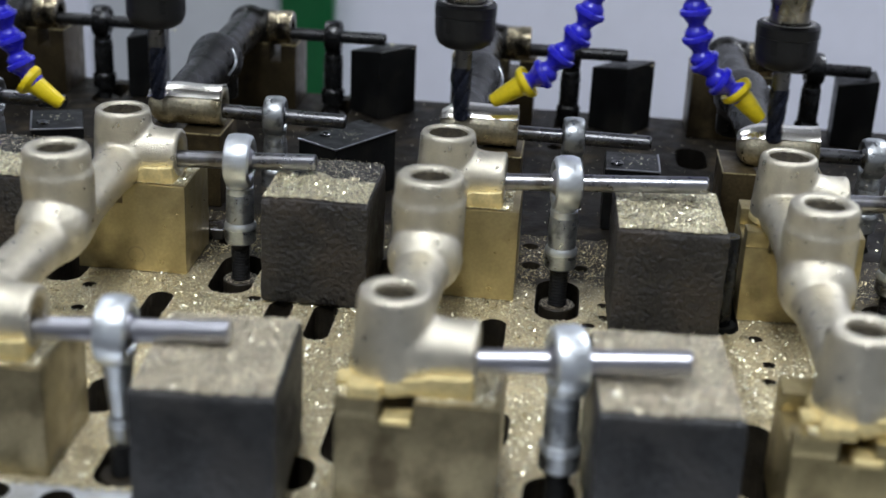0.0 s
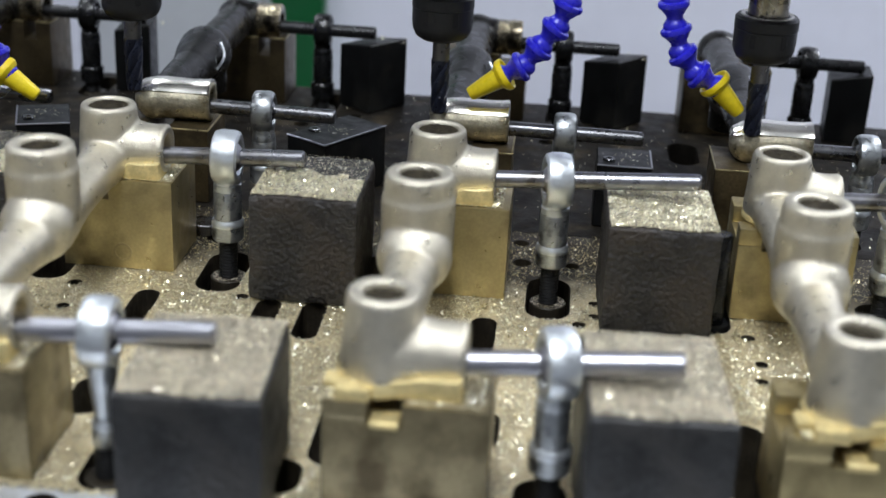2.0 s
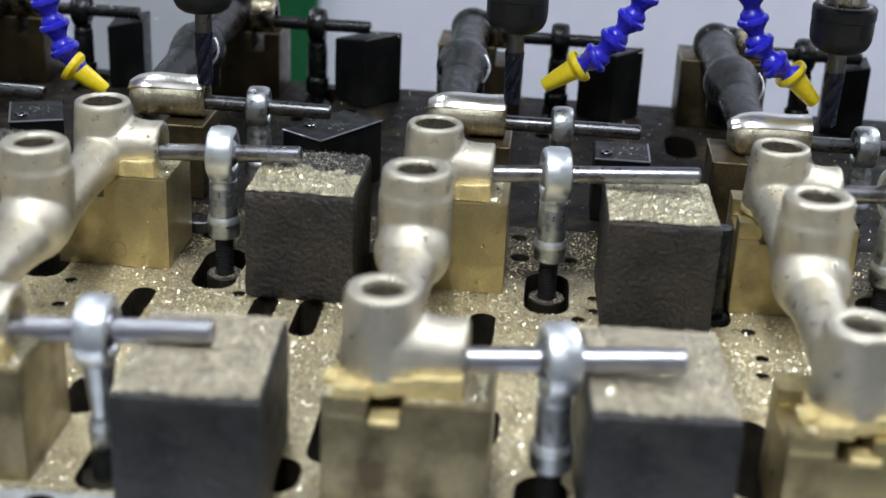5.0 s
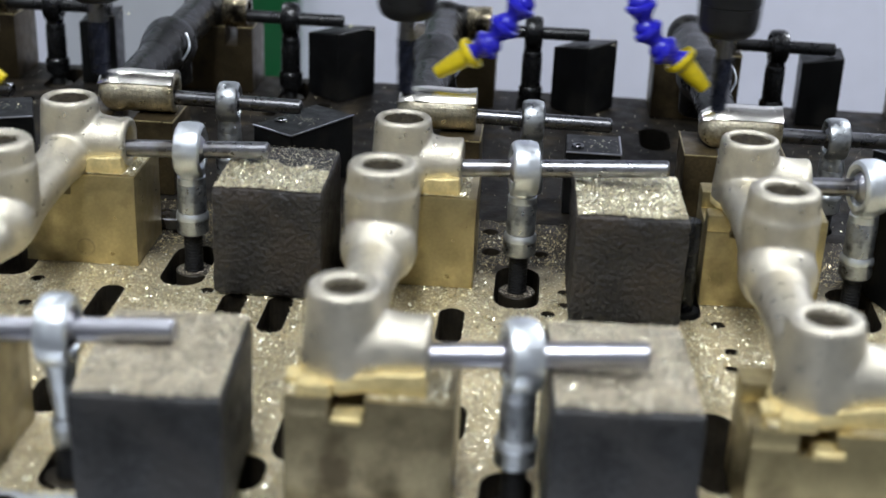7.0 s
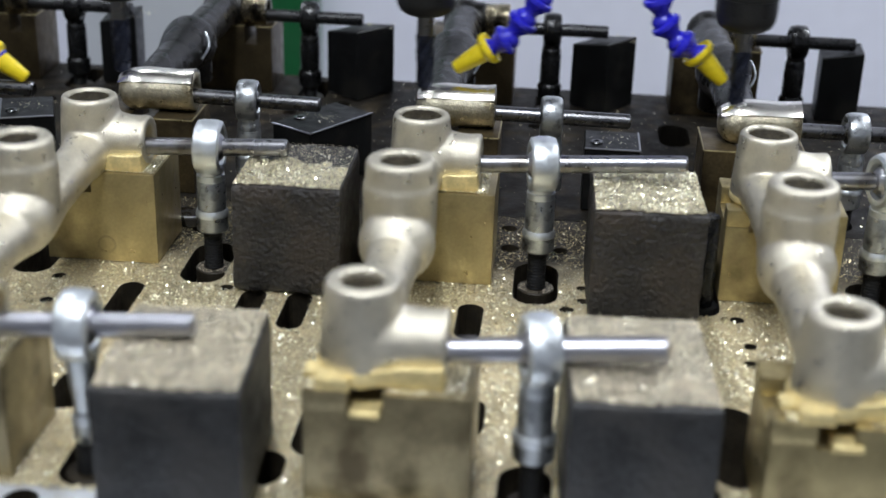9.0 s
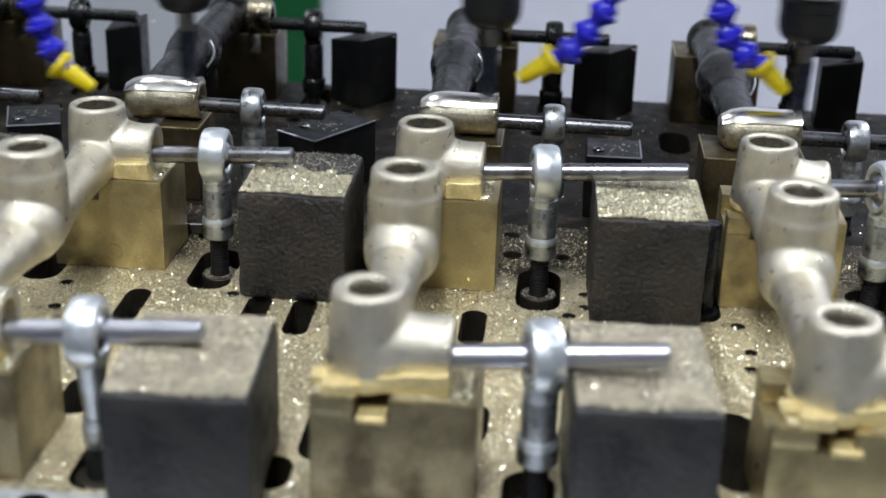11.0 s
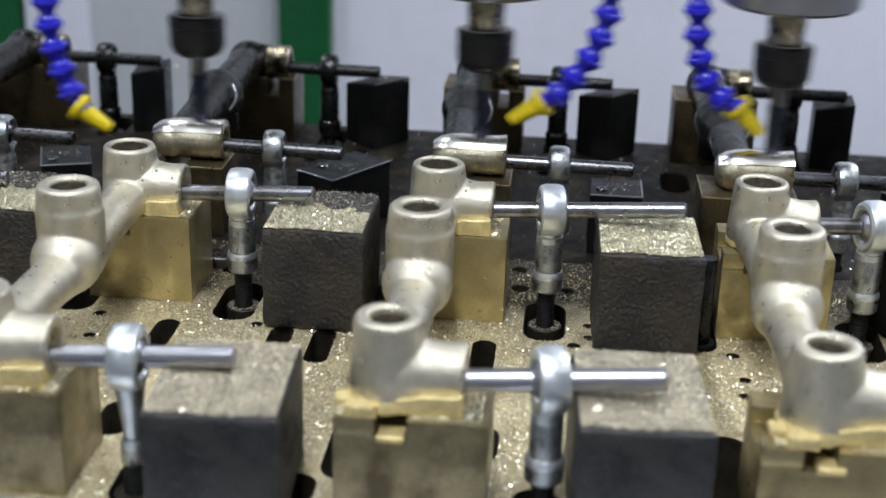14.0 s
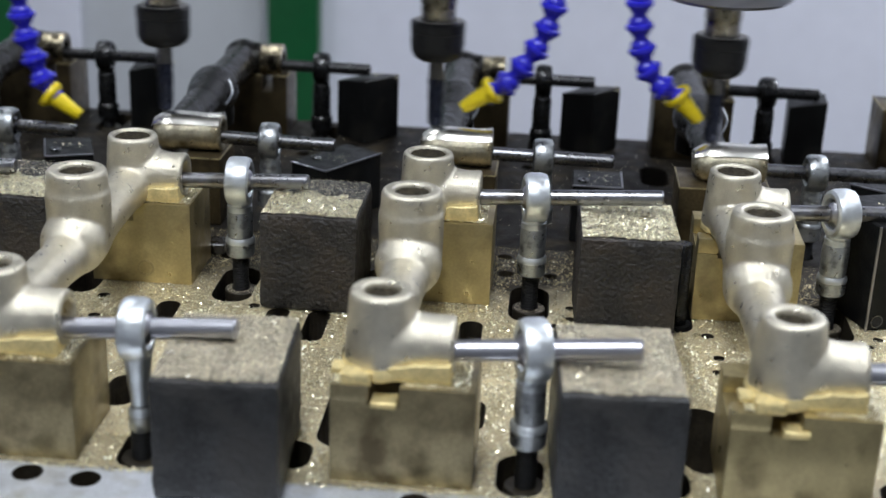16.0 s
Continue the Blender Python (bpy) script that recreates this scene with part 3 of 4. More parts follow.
for master, row, dy in ((near_nest, NEAR, -0.020), (mid_nest, MID, -0.0155), (far_nest, FAR, -0.022), (back_nest, BACK, -0.014)):
    for i, x in enumerate(row["x"]):
        m = pose(x + NEST_SHIFT.get(id(row), (0, 0, 0, 0))[i], row["y"] + dy, 0.0006)
        if master is near_nest and i in (1, 2):
            continue
        if i == 0:
            master.matrix_world = m
        else:
            copy_thing(master, m)
for x in NEAR["x"]:
    bm = rough_edges(box(bmesh.new(), -0.0066, 0.0066, -0.0025, 0.010, 0, 0.0035, 0.0006, 1), 1, 0.0006, 300, x * 9)
    single("brass_shaving", bm, M_YELLOW, pose(x - 0.0735, NEAR["y"] - 0.020, 0.0448), "bright brass shaving lying in the groove of a nest", "shaving", "brass shavings")
M_RING = material("stamped_mark", (0.42, 0.345, 0.185), 0.42, 0.8, 0.2, (60, 500), 0.1)
bm = bmesh.new()
lathe(bm, [(0.0046, -0.0002), (0.0046, 0.00025), (0.0058, 0.00025), (0.0058, -0.0002)], pose(MID["x"][1] - 0.062, MID["y"] - 0.0155, 0.0115, 90), 28, (0, math.tau))
single("stamped_ring", bm, M_RING, Matrix(), "faint dark ring stamped on a brass nest", "mark")
copy_thing(back_nest, pose(0.600, BACK["y"] - 0.014, 0.0006))


# ---- the castings ----
SPAN = 0.236


def stub(bm, x, y, z0, z1, r0, r1, bore, ring):
    """An upright socket with a bored, thick rim."""
    h = z1 - z0
    prof = [(0, z0), (r0 * 0.9, z0), (r0, z0 + 0.15 * h)]
    if ring:
        prof += [(r0 * 1.0, z0 + 0.35 * h), (r1 * 1.02, z0 + 0.62 * h), (r1 * 1.02, z0 + 0.72 * h), (r1 * 0.965, z0 + 0.735 * h)]
    prof += [(r1 * 0.95, z1 - 0.0030), (r1 * 0.91, z1 - 0.0009), (r1 * 0.84, z1), (bore * 1.15, z1), (bore, z1 - 0.0012), (bore * 0.94, z1 - 0.030), (0, z1 - 0.030)]
    lathe(bm, prof, Matrix.Translation((x, y, 0)), 40)


def raw_casting():
    bm = bmesh.new()
    for y, z, reach, bore in ((0.0, 0.0698, 0.0385, 0.0092), (SPAN, 0.0714, 0.0362, 0.0118)):
        stub(bm, 0, y, z - 0.0155, 0.0985, 0.0190, 0.0178, bore, False)
        lathe(bm, [(0, 0), (0.0182, 0), (0.0176, 0.010), (0.0160, 0.018), (0.0149, 0.025), (0.0149, reach - 0.006), (0.0155, reach - 0.002), (0.0146, reach), (0.0094, reach), (0.0086, reach - 0.011), (0, reach - 0.011)],
              Matrix.Translation((0, y, z)) @ Matrix.Rotation(radians(90), 4, "Y"), 40)
        ball(bm, (0, y, z - 0.002), 0.0170)
    c = SPAN * 0.53
    stub(bm, 0.001, c, 0.060, 0.1095, 0.0192, 0.0191, 0.0104, True)
    ball(bm, (0.001, c - 0.0105, 0.0662), 0.0202)
    ball(bm, (0.0005, SPAN - 0.006, 0.0675), 0.0172)
    for a, b in ((0.0, c), (SPAN, c)):
        m, length = along((0, a, 0.0650), (0.001, b, 0.0615))
        lathe(bm, [(0, 0), (0.0160, 0), (0.0150, length * 0.14), (0.0134, length * 0.25), (0.0131, length * 0.50), (0.0135, length * 0.70), (0.0145, length * 0.80), (0.0160, length * 0.90), (0.0170, length), (0, length)], m, 36)
    return fused(bm, "casting", 0.0010, M_CAST, 16)


CASTING = raw_casting()


def raw_piece(x0, x1):
    turn = math.degrees(math.atan2(x0 - x1, SPAN))
    ob = thing("brass_casting", pose(x0, -0.227, 0.0015, 0, 0, turn), "sand-cast pale brass mixer body clamped on brass nests", "casting", "raw castings")
    body = new("body", CASTING)
    body.parent = ob
    # Rough sand discs below the rims; their dark tone includes the bore's shade.
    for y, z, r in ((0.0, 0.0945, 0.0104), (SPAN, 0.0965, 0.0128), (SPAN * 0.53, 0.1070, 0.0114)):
        plug = lathe(bmesh.new(), [(0, z - 0.003), (r, z - 0.003), (r, z - 0.0005), (r * 0.6, z), (0, z - 0.001)], Matrix.Translation((0.001 if y not in (0.0, SPAN) else 0, y, 0)), 24)
        part("bore_grime", rough_edges(plug, 2, 0.0010, 500, 2 + y * 9), M_BORE_PLUG, ob, "core sand darkened for the shade in the bore")
    for y, low, reach in ((0, 0.0546, 0.0378), (SPAN, 0.0566, 0.0356)):
        back = 0.0 if y == 0 else 0.0025
        # the machined saddle under the arm, higher towards its end
        seat = bmesh.new()
        line = [(-0.004, 0), (reach, 0), (reach, 0.0112), (reach * 0.75, 0.0108), (reach * 0.5, 0.0102), (reach * 0.3, 0.0088), (-0.004, 0.0060)]
        sides = [[seat.verts.new((u, y + v, low + h)) for u, h in line] for v in (-0.0184, 0.0150)]
        seat.faces.new(sides[0])
        seat.faces.new(sides[1][::-1])
        for i in range(len(line)):
            j = (i + 1) % len(line)
            seat.faces.new((sides[0][i], sides[1][i], sides[1][j], sides[0][j]))
        bmesh.ops.recalc_face_normals(seat, faces=seat.faces)
        bmesh.ops.bevel(seat, geom=seat.edges[:], offset=0.0016, segments=3, affect="EDGES", profile=0.6)
        lathe(seat, [(0, low - 0.0002), (0.0190 - back * 0.6, low - 0.0002), (0.0203 - back * 0.6, low + 0.0012), (0.0203 - back * 0.6, low + 0.0040), (0.0186 - back * 0.5, low + 0.0070), (0, low + 0.0070)], Matrix.Translation((0, y, 0)), 32)
        rough_edges(seat, 1, 0.0007, 210, 3 + y)
        part("seat_face", seat, M_YELLOW, ob, "bright yellow machined seat")
        if y == 0:
            part("flash", rough_edges(box(bmesh.new(), -0.0245, -0.0150, -0.0145, -0.002, low, low + 0.0045, 0.002, 2), 1, 0.0012, 300, 1), M_YELLOW, ob, "bright yellow brass flash")
            part("flash", rough_edges(box(bmesh.new(), -0.0175, -0.0020, -0.0235, -0.012, low - 0.001, low + 0.006, 0.0022, 2), 2, 0.0013, 260, 4), M_YELLOW, ob, "ragged yellow brass flash")
    return ob


for x0, x1 in ((-0.2790, -0.2725), (-0.0755, -0.0725), (0.1270, 0.1275), (0.3325, 0.3290)):
    raw_piece(x0, x1)


# finished pieces lie the other way up, their sockets in the rear nests
def turned_casting():
    bm = bmesh.new()
    z = 0.066
    lathe(bm, [(0, -0.002), (0.0125, 0), (0.0140, 0.010), (0.0138, 0.040), (0.0132, 0.0412), (0.0085, 0.0412), (0.0080, 0.030), (0, 0.030)],
          Matrix.Translation((-0.004, 0, z)) @ Matrix.Rotation(radians(90), 4, "Y"), 36)
    ball(bm, (-0.003, 0.0, z - 0.001), 0.0142)
    return fused(bm, "front_arm", 0.0011, M_CAST_WET, 4)


def rear_casting():
    bm = bmesh.new()
    z, c = 0.066, SPAN * 0.52
    tube(bm, (0, 0.008, z - 0.002), (0, c, z), 0.0125, 0.0150)
    # a bell that widens towards the rear and ends in a sharp shoulder
    lathe(bm, [(0, 0), (0.0138, 0), (0.0160, 0.014), (0.0188, 0.028), (0.0205, 0.040), (0.0207, 0.047), (0.0190, 0.052), (0.0150, 0.056), (0, 0.056)], Matrix.Translation((0, c - 0.044, z)) @ Matrix.Rotation(radians(-90), 4, "X"), 36)
    tube(bm, (0, c, z - 0.03), (0, c, z), 0.0165)
    tube(bm, (0, c, z), (0, SPAN - 0.006, z), 0.0140, 0.0150)
    ball(bm, (0, SPAN, z), 0.0182)
    tube(bm, (0, SPAN, z), (0.018, SPAN, z), 0.0165, 0.0150)
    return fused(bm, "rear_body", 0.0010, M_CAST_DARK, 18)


FRONT_ARM, REAR_BODY = turned_casting(), rear_casting()


def finished_piece(x0, x1):
    turn = math.degrees(math.atan2(x0 - x1, SPAN))
    ob = thing("milled_casting", pose(x0, 0.131, 0.0008, 0, 0, turn), "oily dark brass mixer body with a bright freshly milled arm", "casting", "castings under the spindles")
    for name, data in (("front_arm", FRONT_ARM), ("rear_body", REAR_BODY)):
        o = new(name, data)
        o.parent = ob
    m = Matrix.Translation((-0.004, 0, 0.066)) @ Matrix.Rotation(radians(90), 4, "Y")
    prof = [(0.0050, -0.0135), (0.0095, -0.0115), (0.0128, -0.006), (0.0146, 0.001), (0.0152, 0.008), (0.0149, 0.018), (0.0146, 0.028), (0.0150, 0.036), (0.0156, 0.0405), (0.0135, 0.0410)]
    part("milled_face", lathe(bmesh.new(), prof, m, 28, (radians(115), radians(236))), M_MILLED, ob, "mirror-bright freshly milled face")
    m = Matrix.Translation((0.012, SPAN, 0.066)) @ Matrix.Rotation(radians(90), 4, "Y")
    prof = [(0.0100, 0.0), (0.0150, 0.0005)]
    for i in range(4):
        prof += [(0.0150, 0.004 + 0.003 * i), (0.0142, 0.005 + 0.003 * i), (0.0142, 0.0058 + 0.003 * i)]
    prof += [(0.0150, 0.0165), (0.0150, 0.0245), (0.0142, 0.0255), (0.0088, 0.0255), (0.0080, 0.018), (0, 0.018)]
    part("rear_arm", lathe(bmesh.new(), [(0, 0)] + prof, m, 32), M_TURNED, ob, "turned and grooved brass arm")
    curl = bmesh.new()
    pts = [(0.0165 + 0.004 * math.sin(i * 0.4), SPAN * 0.52 - 0.016 - 0.0015 * i, 0.066 + 0.013 - 0.0022 * i) for i in range(9)]
    for p, q in zip(pts, pts[1:]):
        tube(curl, p, q, 0.0010, segs=6)
    part("swarf_curl", curl, M_ZINC, ob, "bright curl of swarf")
    return ob


for x0, x1 in ((-0.282, -0.281), (-0.077, -0.077), (0.128, 0.126), (0.330, 0.326)):
    finished_piece(x0, x1)


# ---- spindles ----
def spindle():
    ob = thing("milling_spindle", Matrix(), "milling spindle with black collet nut and dark end mill", "spindle", "milling spindles")
    part("shaft", lathe(bmesh.new(), [(0, 0.074), (0.0128, 0.074), (0.0128, 0.092), (0.0135, 0.094), (0.0135, 0.1072), (0, 0.1072)], segs=36), M_SPINDLE, ob, "turned steel spindle shaft")
    part("flange", lathe(bmesh.new(), [(0, 0.1074), (0.044, 0.1074), (0.0475, 0.110), (0.0475, 0.140), (0, 0.140)], segs=56), M_ROD, ob, "bright turned steel flange")
    part("housing", lathe(bmesh.new(), [(0, 0.1402), (0.040, 0.1402), (0.042, 0.143), (0.042, 0.34), (0, 0.34)], segs=48), M_NUT, ob)
    nut = part("collet_nut", lathe(bmesh.new(), [(0, 0.0510), (0.0135, 0.0510), (0.0172, 0.0535), (0.0192, 0.0575), (0.0197, 0.0600), (0.0197, 0.0720), (0.0203, 0.0725), (0.0203, 0.0790), (0.0190, 0.0805), (0.0130, 0.0812), (0.0130, 0.0755), (0, 0.0755)], segs=48), M_NUT, ob, "black collet nut")
    part("ring", lathe(bmesh.new(), [(0.0126, 0.0800), (0.0150, 0.0814), (0.0168, 0.0814), (0.0172, 0.0802)], segs=40, arc=(0, math.tau)), M_SPINDLE, nut, "bright ring on the nut")
    for i in range(6):
        a = math.tau * i / 6
        part("slot", box(bmesh.new(), 0.0186, 0.0199, -0.0022, 0.0022, 0.062, 0.0716, 0.0004, 1), M_THREAD, nut).matrix_local = Matrix.Rotation(a, 4, "Z")
    part("shank", lathe(bmesh.new(), [(0, 0.036), (0.0057, 0.036), (0.0057, 0.052), (0, 0.052)], segs=24), M_ROD_DARK, ob)
    bm = bmesh.new()
    n, rows = 24, 22
    rings = []
    for j in range(rows + 1):
        z = 0.037 * j / rows
        r0 = 0.0053 + 0.0010 * min(1, z / 0.03)
        if j == 0:
            r0 *= 0.72
        ring = []
        for i in range(n):
            a = math.tau * i / n + z * 110
            cut = max(0.0, math.cos(4 * math.tau * i / n)) ** 2
            r = r0 * (1 - 0.16 * cut)
            ring.append(bm.verts.new((r * math.cos(a), r * math.sin(a), z)))
        rings.append(ring)
    for a, b in zip(rings, rings[1:]):
        for i in range(n):
            bm.faces.new((a[i], a[(i + 1) % n], b[(i + 1) % n], b[i]))
    bm.faces.new(rings[0][::-1])
    bm.faces.new(rings[-1])
    part("end_mill", bm, M_CUTTER, ob, "dark coated end mill")
    return ob


SPINDLE_Y, SPINDLE_Z = 0.112, 0.0750
SPINDLE_X = [-0.288, -0.081, 0.1265, 0.334]
SPINDLES = [spindle()]
for x in SPINDLE_X[1:]:
    SPINDLES.append(copy_thing(SPINDLES[0], pose(x, SPINDLE_Y, SPINDLE_Z)))


# ---- jointed coolant hoses ----
def smooth_line(points, step):
    """Even steps along a soft line through the points."""
    pts = [Vector(p) for p in points]
    dense = []
    for i in range(len(pts) - 1):
        p0, p1, p2, p3 = pts[max(i - 1, 0)], pts[i], pts[i + 1], pts[min(i + 2, len(pts) - 1)]
        for j in range(24):
            u = j / 24
            dense.append(0.5 * (2 * p1 + (p2 - p0) * u + (2 * p0 - 5 * p1 + 4 * p2 - p3) * u * u + (3 * p1 - p0 - 3 * p2 + p3) * u ** 3))
    dense.append(pts[-1])
    out, left = [dense[0]], step
    for a, b in zip(dense, dense[1:]):
        d = (b - a).length
        while d >= left and d > 0:
            a = a + (b - a) * (left / d)
            out.append(a)
            d, left = (b - a).length, step
        left -= d
    return out


def hose(tip, base, line, label):
    """line: joints from the nozzle upwards."""
    ob = thing("coolant_hose", pose(*tip), label, "hose", "coolant hoses")
    o = Vector(tip)
    m, length = along(Vector(base) - o, Vector((0, 0, 0)))
    part("nozzle", lathe(bmesh.new(), [(0, 0.001), (0.0088, -0.0030), (0.0098, -0.0046), (0.0108, -0.0048), (0.0111, -0.0036), (0.0109, -0.0010), (0.0094, 0.0008), (0.0072, 0.0022), (0.0068, 0.0050), (0.0061, length * 0.5), (0.0048, length - 0.0012), (0.0041, length), (0.0026, length), (0.0024, length - 0.006), (0, length - 0.006)], m, 28), M_PALE, ob, "yellow plastic nozzle")
    step = 0.0172
    pts = smooth_line([Vector(p) - o for p in [base] + line], step)
    for a, b in zip(pts, pts[1:]):
        m, _ = along(a, b)
        s = step
        prof = [(0.0040, -0.004), (0.0068, -0.0030), (0.0080, -0.0004), (0.0080, 0.0018), (0.0068, 0.0036), (0.0054, 0.0052), (0.0054, 0.0070), (0.0084, s - 0.0056), (0.0101, s - 0.0040), (0.0104, s - 0.0022), (0.0100, s - 0.0008), (0.0086, s), (0.0060, s)]
        part("segment", lathe(bmesh.new(), prof, m, 28), M_BLUE, ob, "glossy blue plastic hose joint")
    return ob


HY = 0.112
HOSES = [
    hose((0.147, HY, 0.0895), (0.167, HY, 0.1030), [(0.178, HY, 0.108), (0.189, HY, 0.122), (0.200, HY, 0.137), (0.207, HY, 0.153), (0.2115, HY, 0.170), (0.214, HY, 0.20), (0.214, HY + 0.01, 0.25), (0.212, HY + 0.03, 0.31)], "blue jointed coolant hose with a yellow nozzle"),
    hose((0.324, HY, 0.0900), (0.308, HY, 0.1065), [(0.296, HY, 0.113), (0.286, HY, 0.122), (0.280, HY, 0.133), (0.276, HY, 0.148), (0.2735, HY, 0.165), (0.272, HY, 0.20), (0.272, HY + 0.01, 0.25), (0.274, HY + 0.03, 0.31)], "blue jointed coolant hose with a yellow nozzle"),
    hose((-0.150, HY, 0.0660), (-0.170, HY, 0.0800), [(-0.178, HY, 0.095), (-0.184, HY, 0.112), (-0.189, HY, 0.130), (-0.192, HY, 0.17), (-0.192, HY + 0.01, 0.23), (-0.190, HY + 0.03, 0.31)], "blue jointed coolant hose with a yellow nozzle"),
]


# ---- brass chips ----
def flakes(name, pts, sizes, label, seed, mat=M_CHIP):
    """Many small bent flakes, each its own island."""
    rng = np.random.default_rng(seed)
    n = len(pts)
    yaw, tip, tilt = rng.uniform(0, math.tau, n), rng.normal(0, 0.30, n), rng.normal(0, 0.30, n)
    u = np.stack([np.cos(yaw), np.sin(yaw), np.tan(np.clip(tip, -1, 1))], 1)
    v = np.stack([-np.sin(yaw), np.cos(yaw), np.tan(np.clip(tilt, -1, 1))], 1)
    s = sizes[:, None]
    asp = rng.uniform(0.35, 0.9, n)[:, None]
    corners = np.stack([pts - u * s - v * s * asp * 0.6, pts + u * s * 0.8 - v * s * asp, pts + u * s + v * s * asp * 0.7, pts - u * s * 0.7 + v * s * asp], 1)
    low = corners[:, :, 2].min(axis=1)
    corners[:, :, 2] += (pts[:, 2] - low)[:, None]
    me = bpy.data.meshes.new(name)
    me.from_pydata(corners.reshape(-1, 3).tolist(), [], np.arange(4 * n).reshape(n, 4).tolist())
    me.materials.append(mat)
    return tagged(new(name, me), label, "brass chips", kind="stuff")


def plate_chips():
    rng = np.random.default_rng(5)
    n = 760000
    x, y = rng.uniform(-0.36, 0.60, n), rng.uniform(-0.258, 0.10, n)
    edge = 0.014 + 0.010 * np.sin(x * 41) * np.sin(x * 17 + 1)
    keep = rng.uniform(0, 1, n) < np.clip((edge - y) / 0.045, 0, 1) * 0.70 + np.clip((0.125 - y) / 0.06, 0, 1) * 0.36
    patch = np.sin(x * 31 + 2 * np.sin(y * 23)) * np.sin(y * 37 + 1.3 * np.sin(x * 19))
    keep &= rng.uniform(0, 1, n) < 0.84 + 0.3 * patch
    for sx, ya, yb, r in SLOTS:
        keep &= ~((np.abs(x - sx) < r) & (y > ya - r) & (y < yb + r))
    for hx, hy, r in HOLES:
        keep &= (x - hx) ** 2 + (y - hy) ** 2 > r * r
    x, y = x[keep], y[keep]
    z = 0.0001 + rng.uniform(0, 0.0009, len(x)) ** 1.0
    pts, size = np.stack([x, y, z], 1), rng.gamma(2.6, 0.000104, len(x)) + 0.00010
    oily = rng.uniform(0, 1, len(x)) < np.clip((y + 0.030) / 0.05, 0.06, 0.84)
    flakes("brass_chips", pts[~oily], size[~oily], "bright brass chips lying on the fixture plate", 6)
    flakes("brass_chips", pts[oily], size[oily], "oily brown brass chips lying on the fixture plate", 7, M_CHIP_OILY)


plate_chips()


def block_chips(x, y, turn, deep, seed, bare, fine, share):
    rng = np.random.default_rng(seed)
    n = 72000
    a, b = rng.uniform(-0.0305, 0.0305, n), rng.uniform(-deep / 2 + 0.0015, deep / 2 - 0.0015, n)
    keep = rng.uniform(0, 1, n) < np.where(b + 0.3 * a + 0.006 * np.sin(a * 260) * np.sin(b * 210) > bare, 0.04, 0.78 + 0.16 * np.sin(a * 170 + seed) * np.sin(b * 150 + seed))
    keep &= b > -deep / 2 + 0.0026 + 0.0009 * np.sin(a * 140 + seed) + 0.0006 * np.sin(a * 830 + seed * 2) + rng.exponential(0.0007, n)
    a, b = a[keep], b[keep]
    c, s = math.cos(radians(turn)), math.sin(radians(turn))
    z = 0.0664 + rng.uniform(0, 0.0010, len(a))
    pts = np.stack([x + a * c - b * s, y + a * s + b * c, z], 1)
    size = rng.gamma(4, fine, len(a)) + 0.00008
    dull = rng.uniform(0, 1, len(a)) < share
    pts[~dull, 2] += 0.0002
    flakes("brass_chips", pts[dull], size[dull], "dull fine brass chips lying on an iron block", seed + 1, M_CHIP_DULL)
    flakes("brass_chips", pts[~dull], size[~dull], "bright brass chips lying on an iron block", seed + 2)


for i, (x, y, turn, deep) in enumerate(IRON):
    block_chips(x, y, turn, deep, 20 + i, 0.006 if i < 2 else 0.2, 0.000060 if i < 3 else 0.000044, 0.30 if i < 3 else 0.70)


def block_specks():
    rng = np.random.default_rng(31)
    spots = [(0.0435, 0.154, 0.0457, 0.012), (-0.1648, 0.1403, 0.0457, 0.013), (0.245, 0.140, 0.0457, 0.016), (0.4346, 0.025, 0.0737, 0.02)]
    tops = [(-0.150, 0.012), (0.055, 0.012), (0.258, 0.010)]
    wet = np.concatenate([np.stack([rng.uniform(x - r, x + r, 50), rng.uniform(0.352, 0.385, 50), np.full(50, 0.0588)], 1) for x, r in tops])
    for k, (cx, w) in enumerate(((-0.166, 0.054), (0.039, 0.058), (0.2425, 0.052))):
        wet[50 * k:50 * k + 50, 2] -= 0.008 * (0.5 - (wet[50 * k:50 * k + 50, 0] - cx) / w)
    pts = np.concatenate([wet] + [np.stack([rng.normal(x, r * 0.5, 45).clip(x - r, x + r), rng.normal(y, r * 0.5, 45).clip(y - r, y + r), np.full(45, z)], 1) for x, y, z, r in spots])
    return flakes("brass_chips", pts, rng.gamma(3, 0.00012, len(pts)) + 0.0001, "few bright chips on the black blocks", 32)


block_specks()


def nest_chips():
    rng = np.random.default_rng(14)
    n = 44000
    row = rng.integers(0, 8, n)
    near = row < 4
    base_x = np.where(near, np.take(NEAR["x"], row % 4), np.take(MID["x"], row % 4))
    base_y = np.where(near, NEAR["y"] - 0.020, MID["y"] - 0.0155)
    left = near & (rng.uniform(0, 1, n) < 0.3)
    x = base_x + np.where(left, rng.uniform(-0.0995, -0.083, n), rng.uniform(-0.064, -0.0310, n))
    y = base_y + rng.uniform(0.0012, 0.053, n) * np.where(near, 1.05, 1.0)
    y = np.where(left, base_y + 0.001 + (y - base_y) % 0.0105, y)
    z = np.where(near, 0.0564, 0.0584) + rng.uniform(0, 0.0006, n)
    return flakes("brass_chips", np.stack([x, y, z], 1), rng.gamma(4, 0.00007, n) + 0.00012, "fine brass chips lying on the brass nests", 15)


nest_chips()


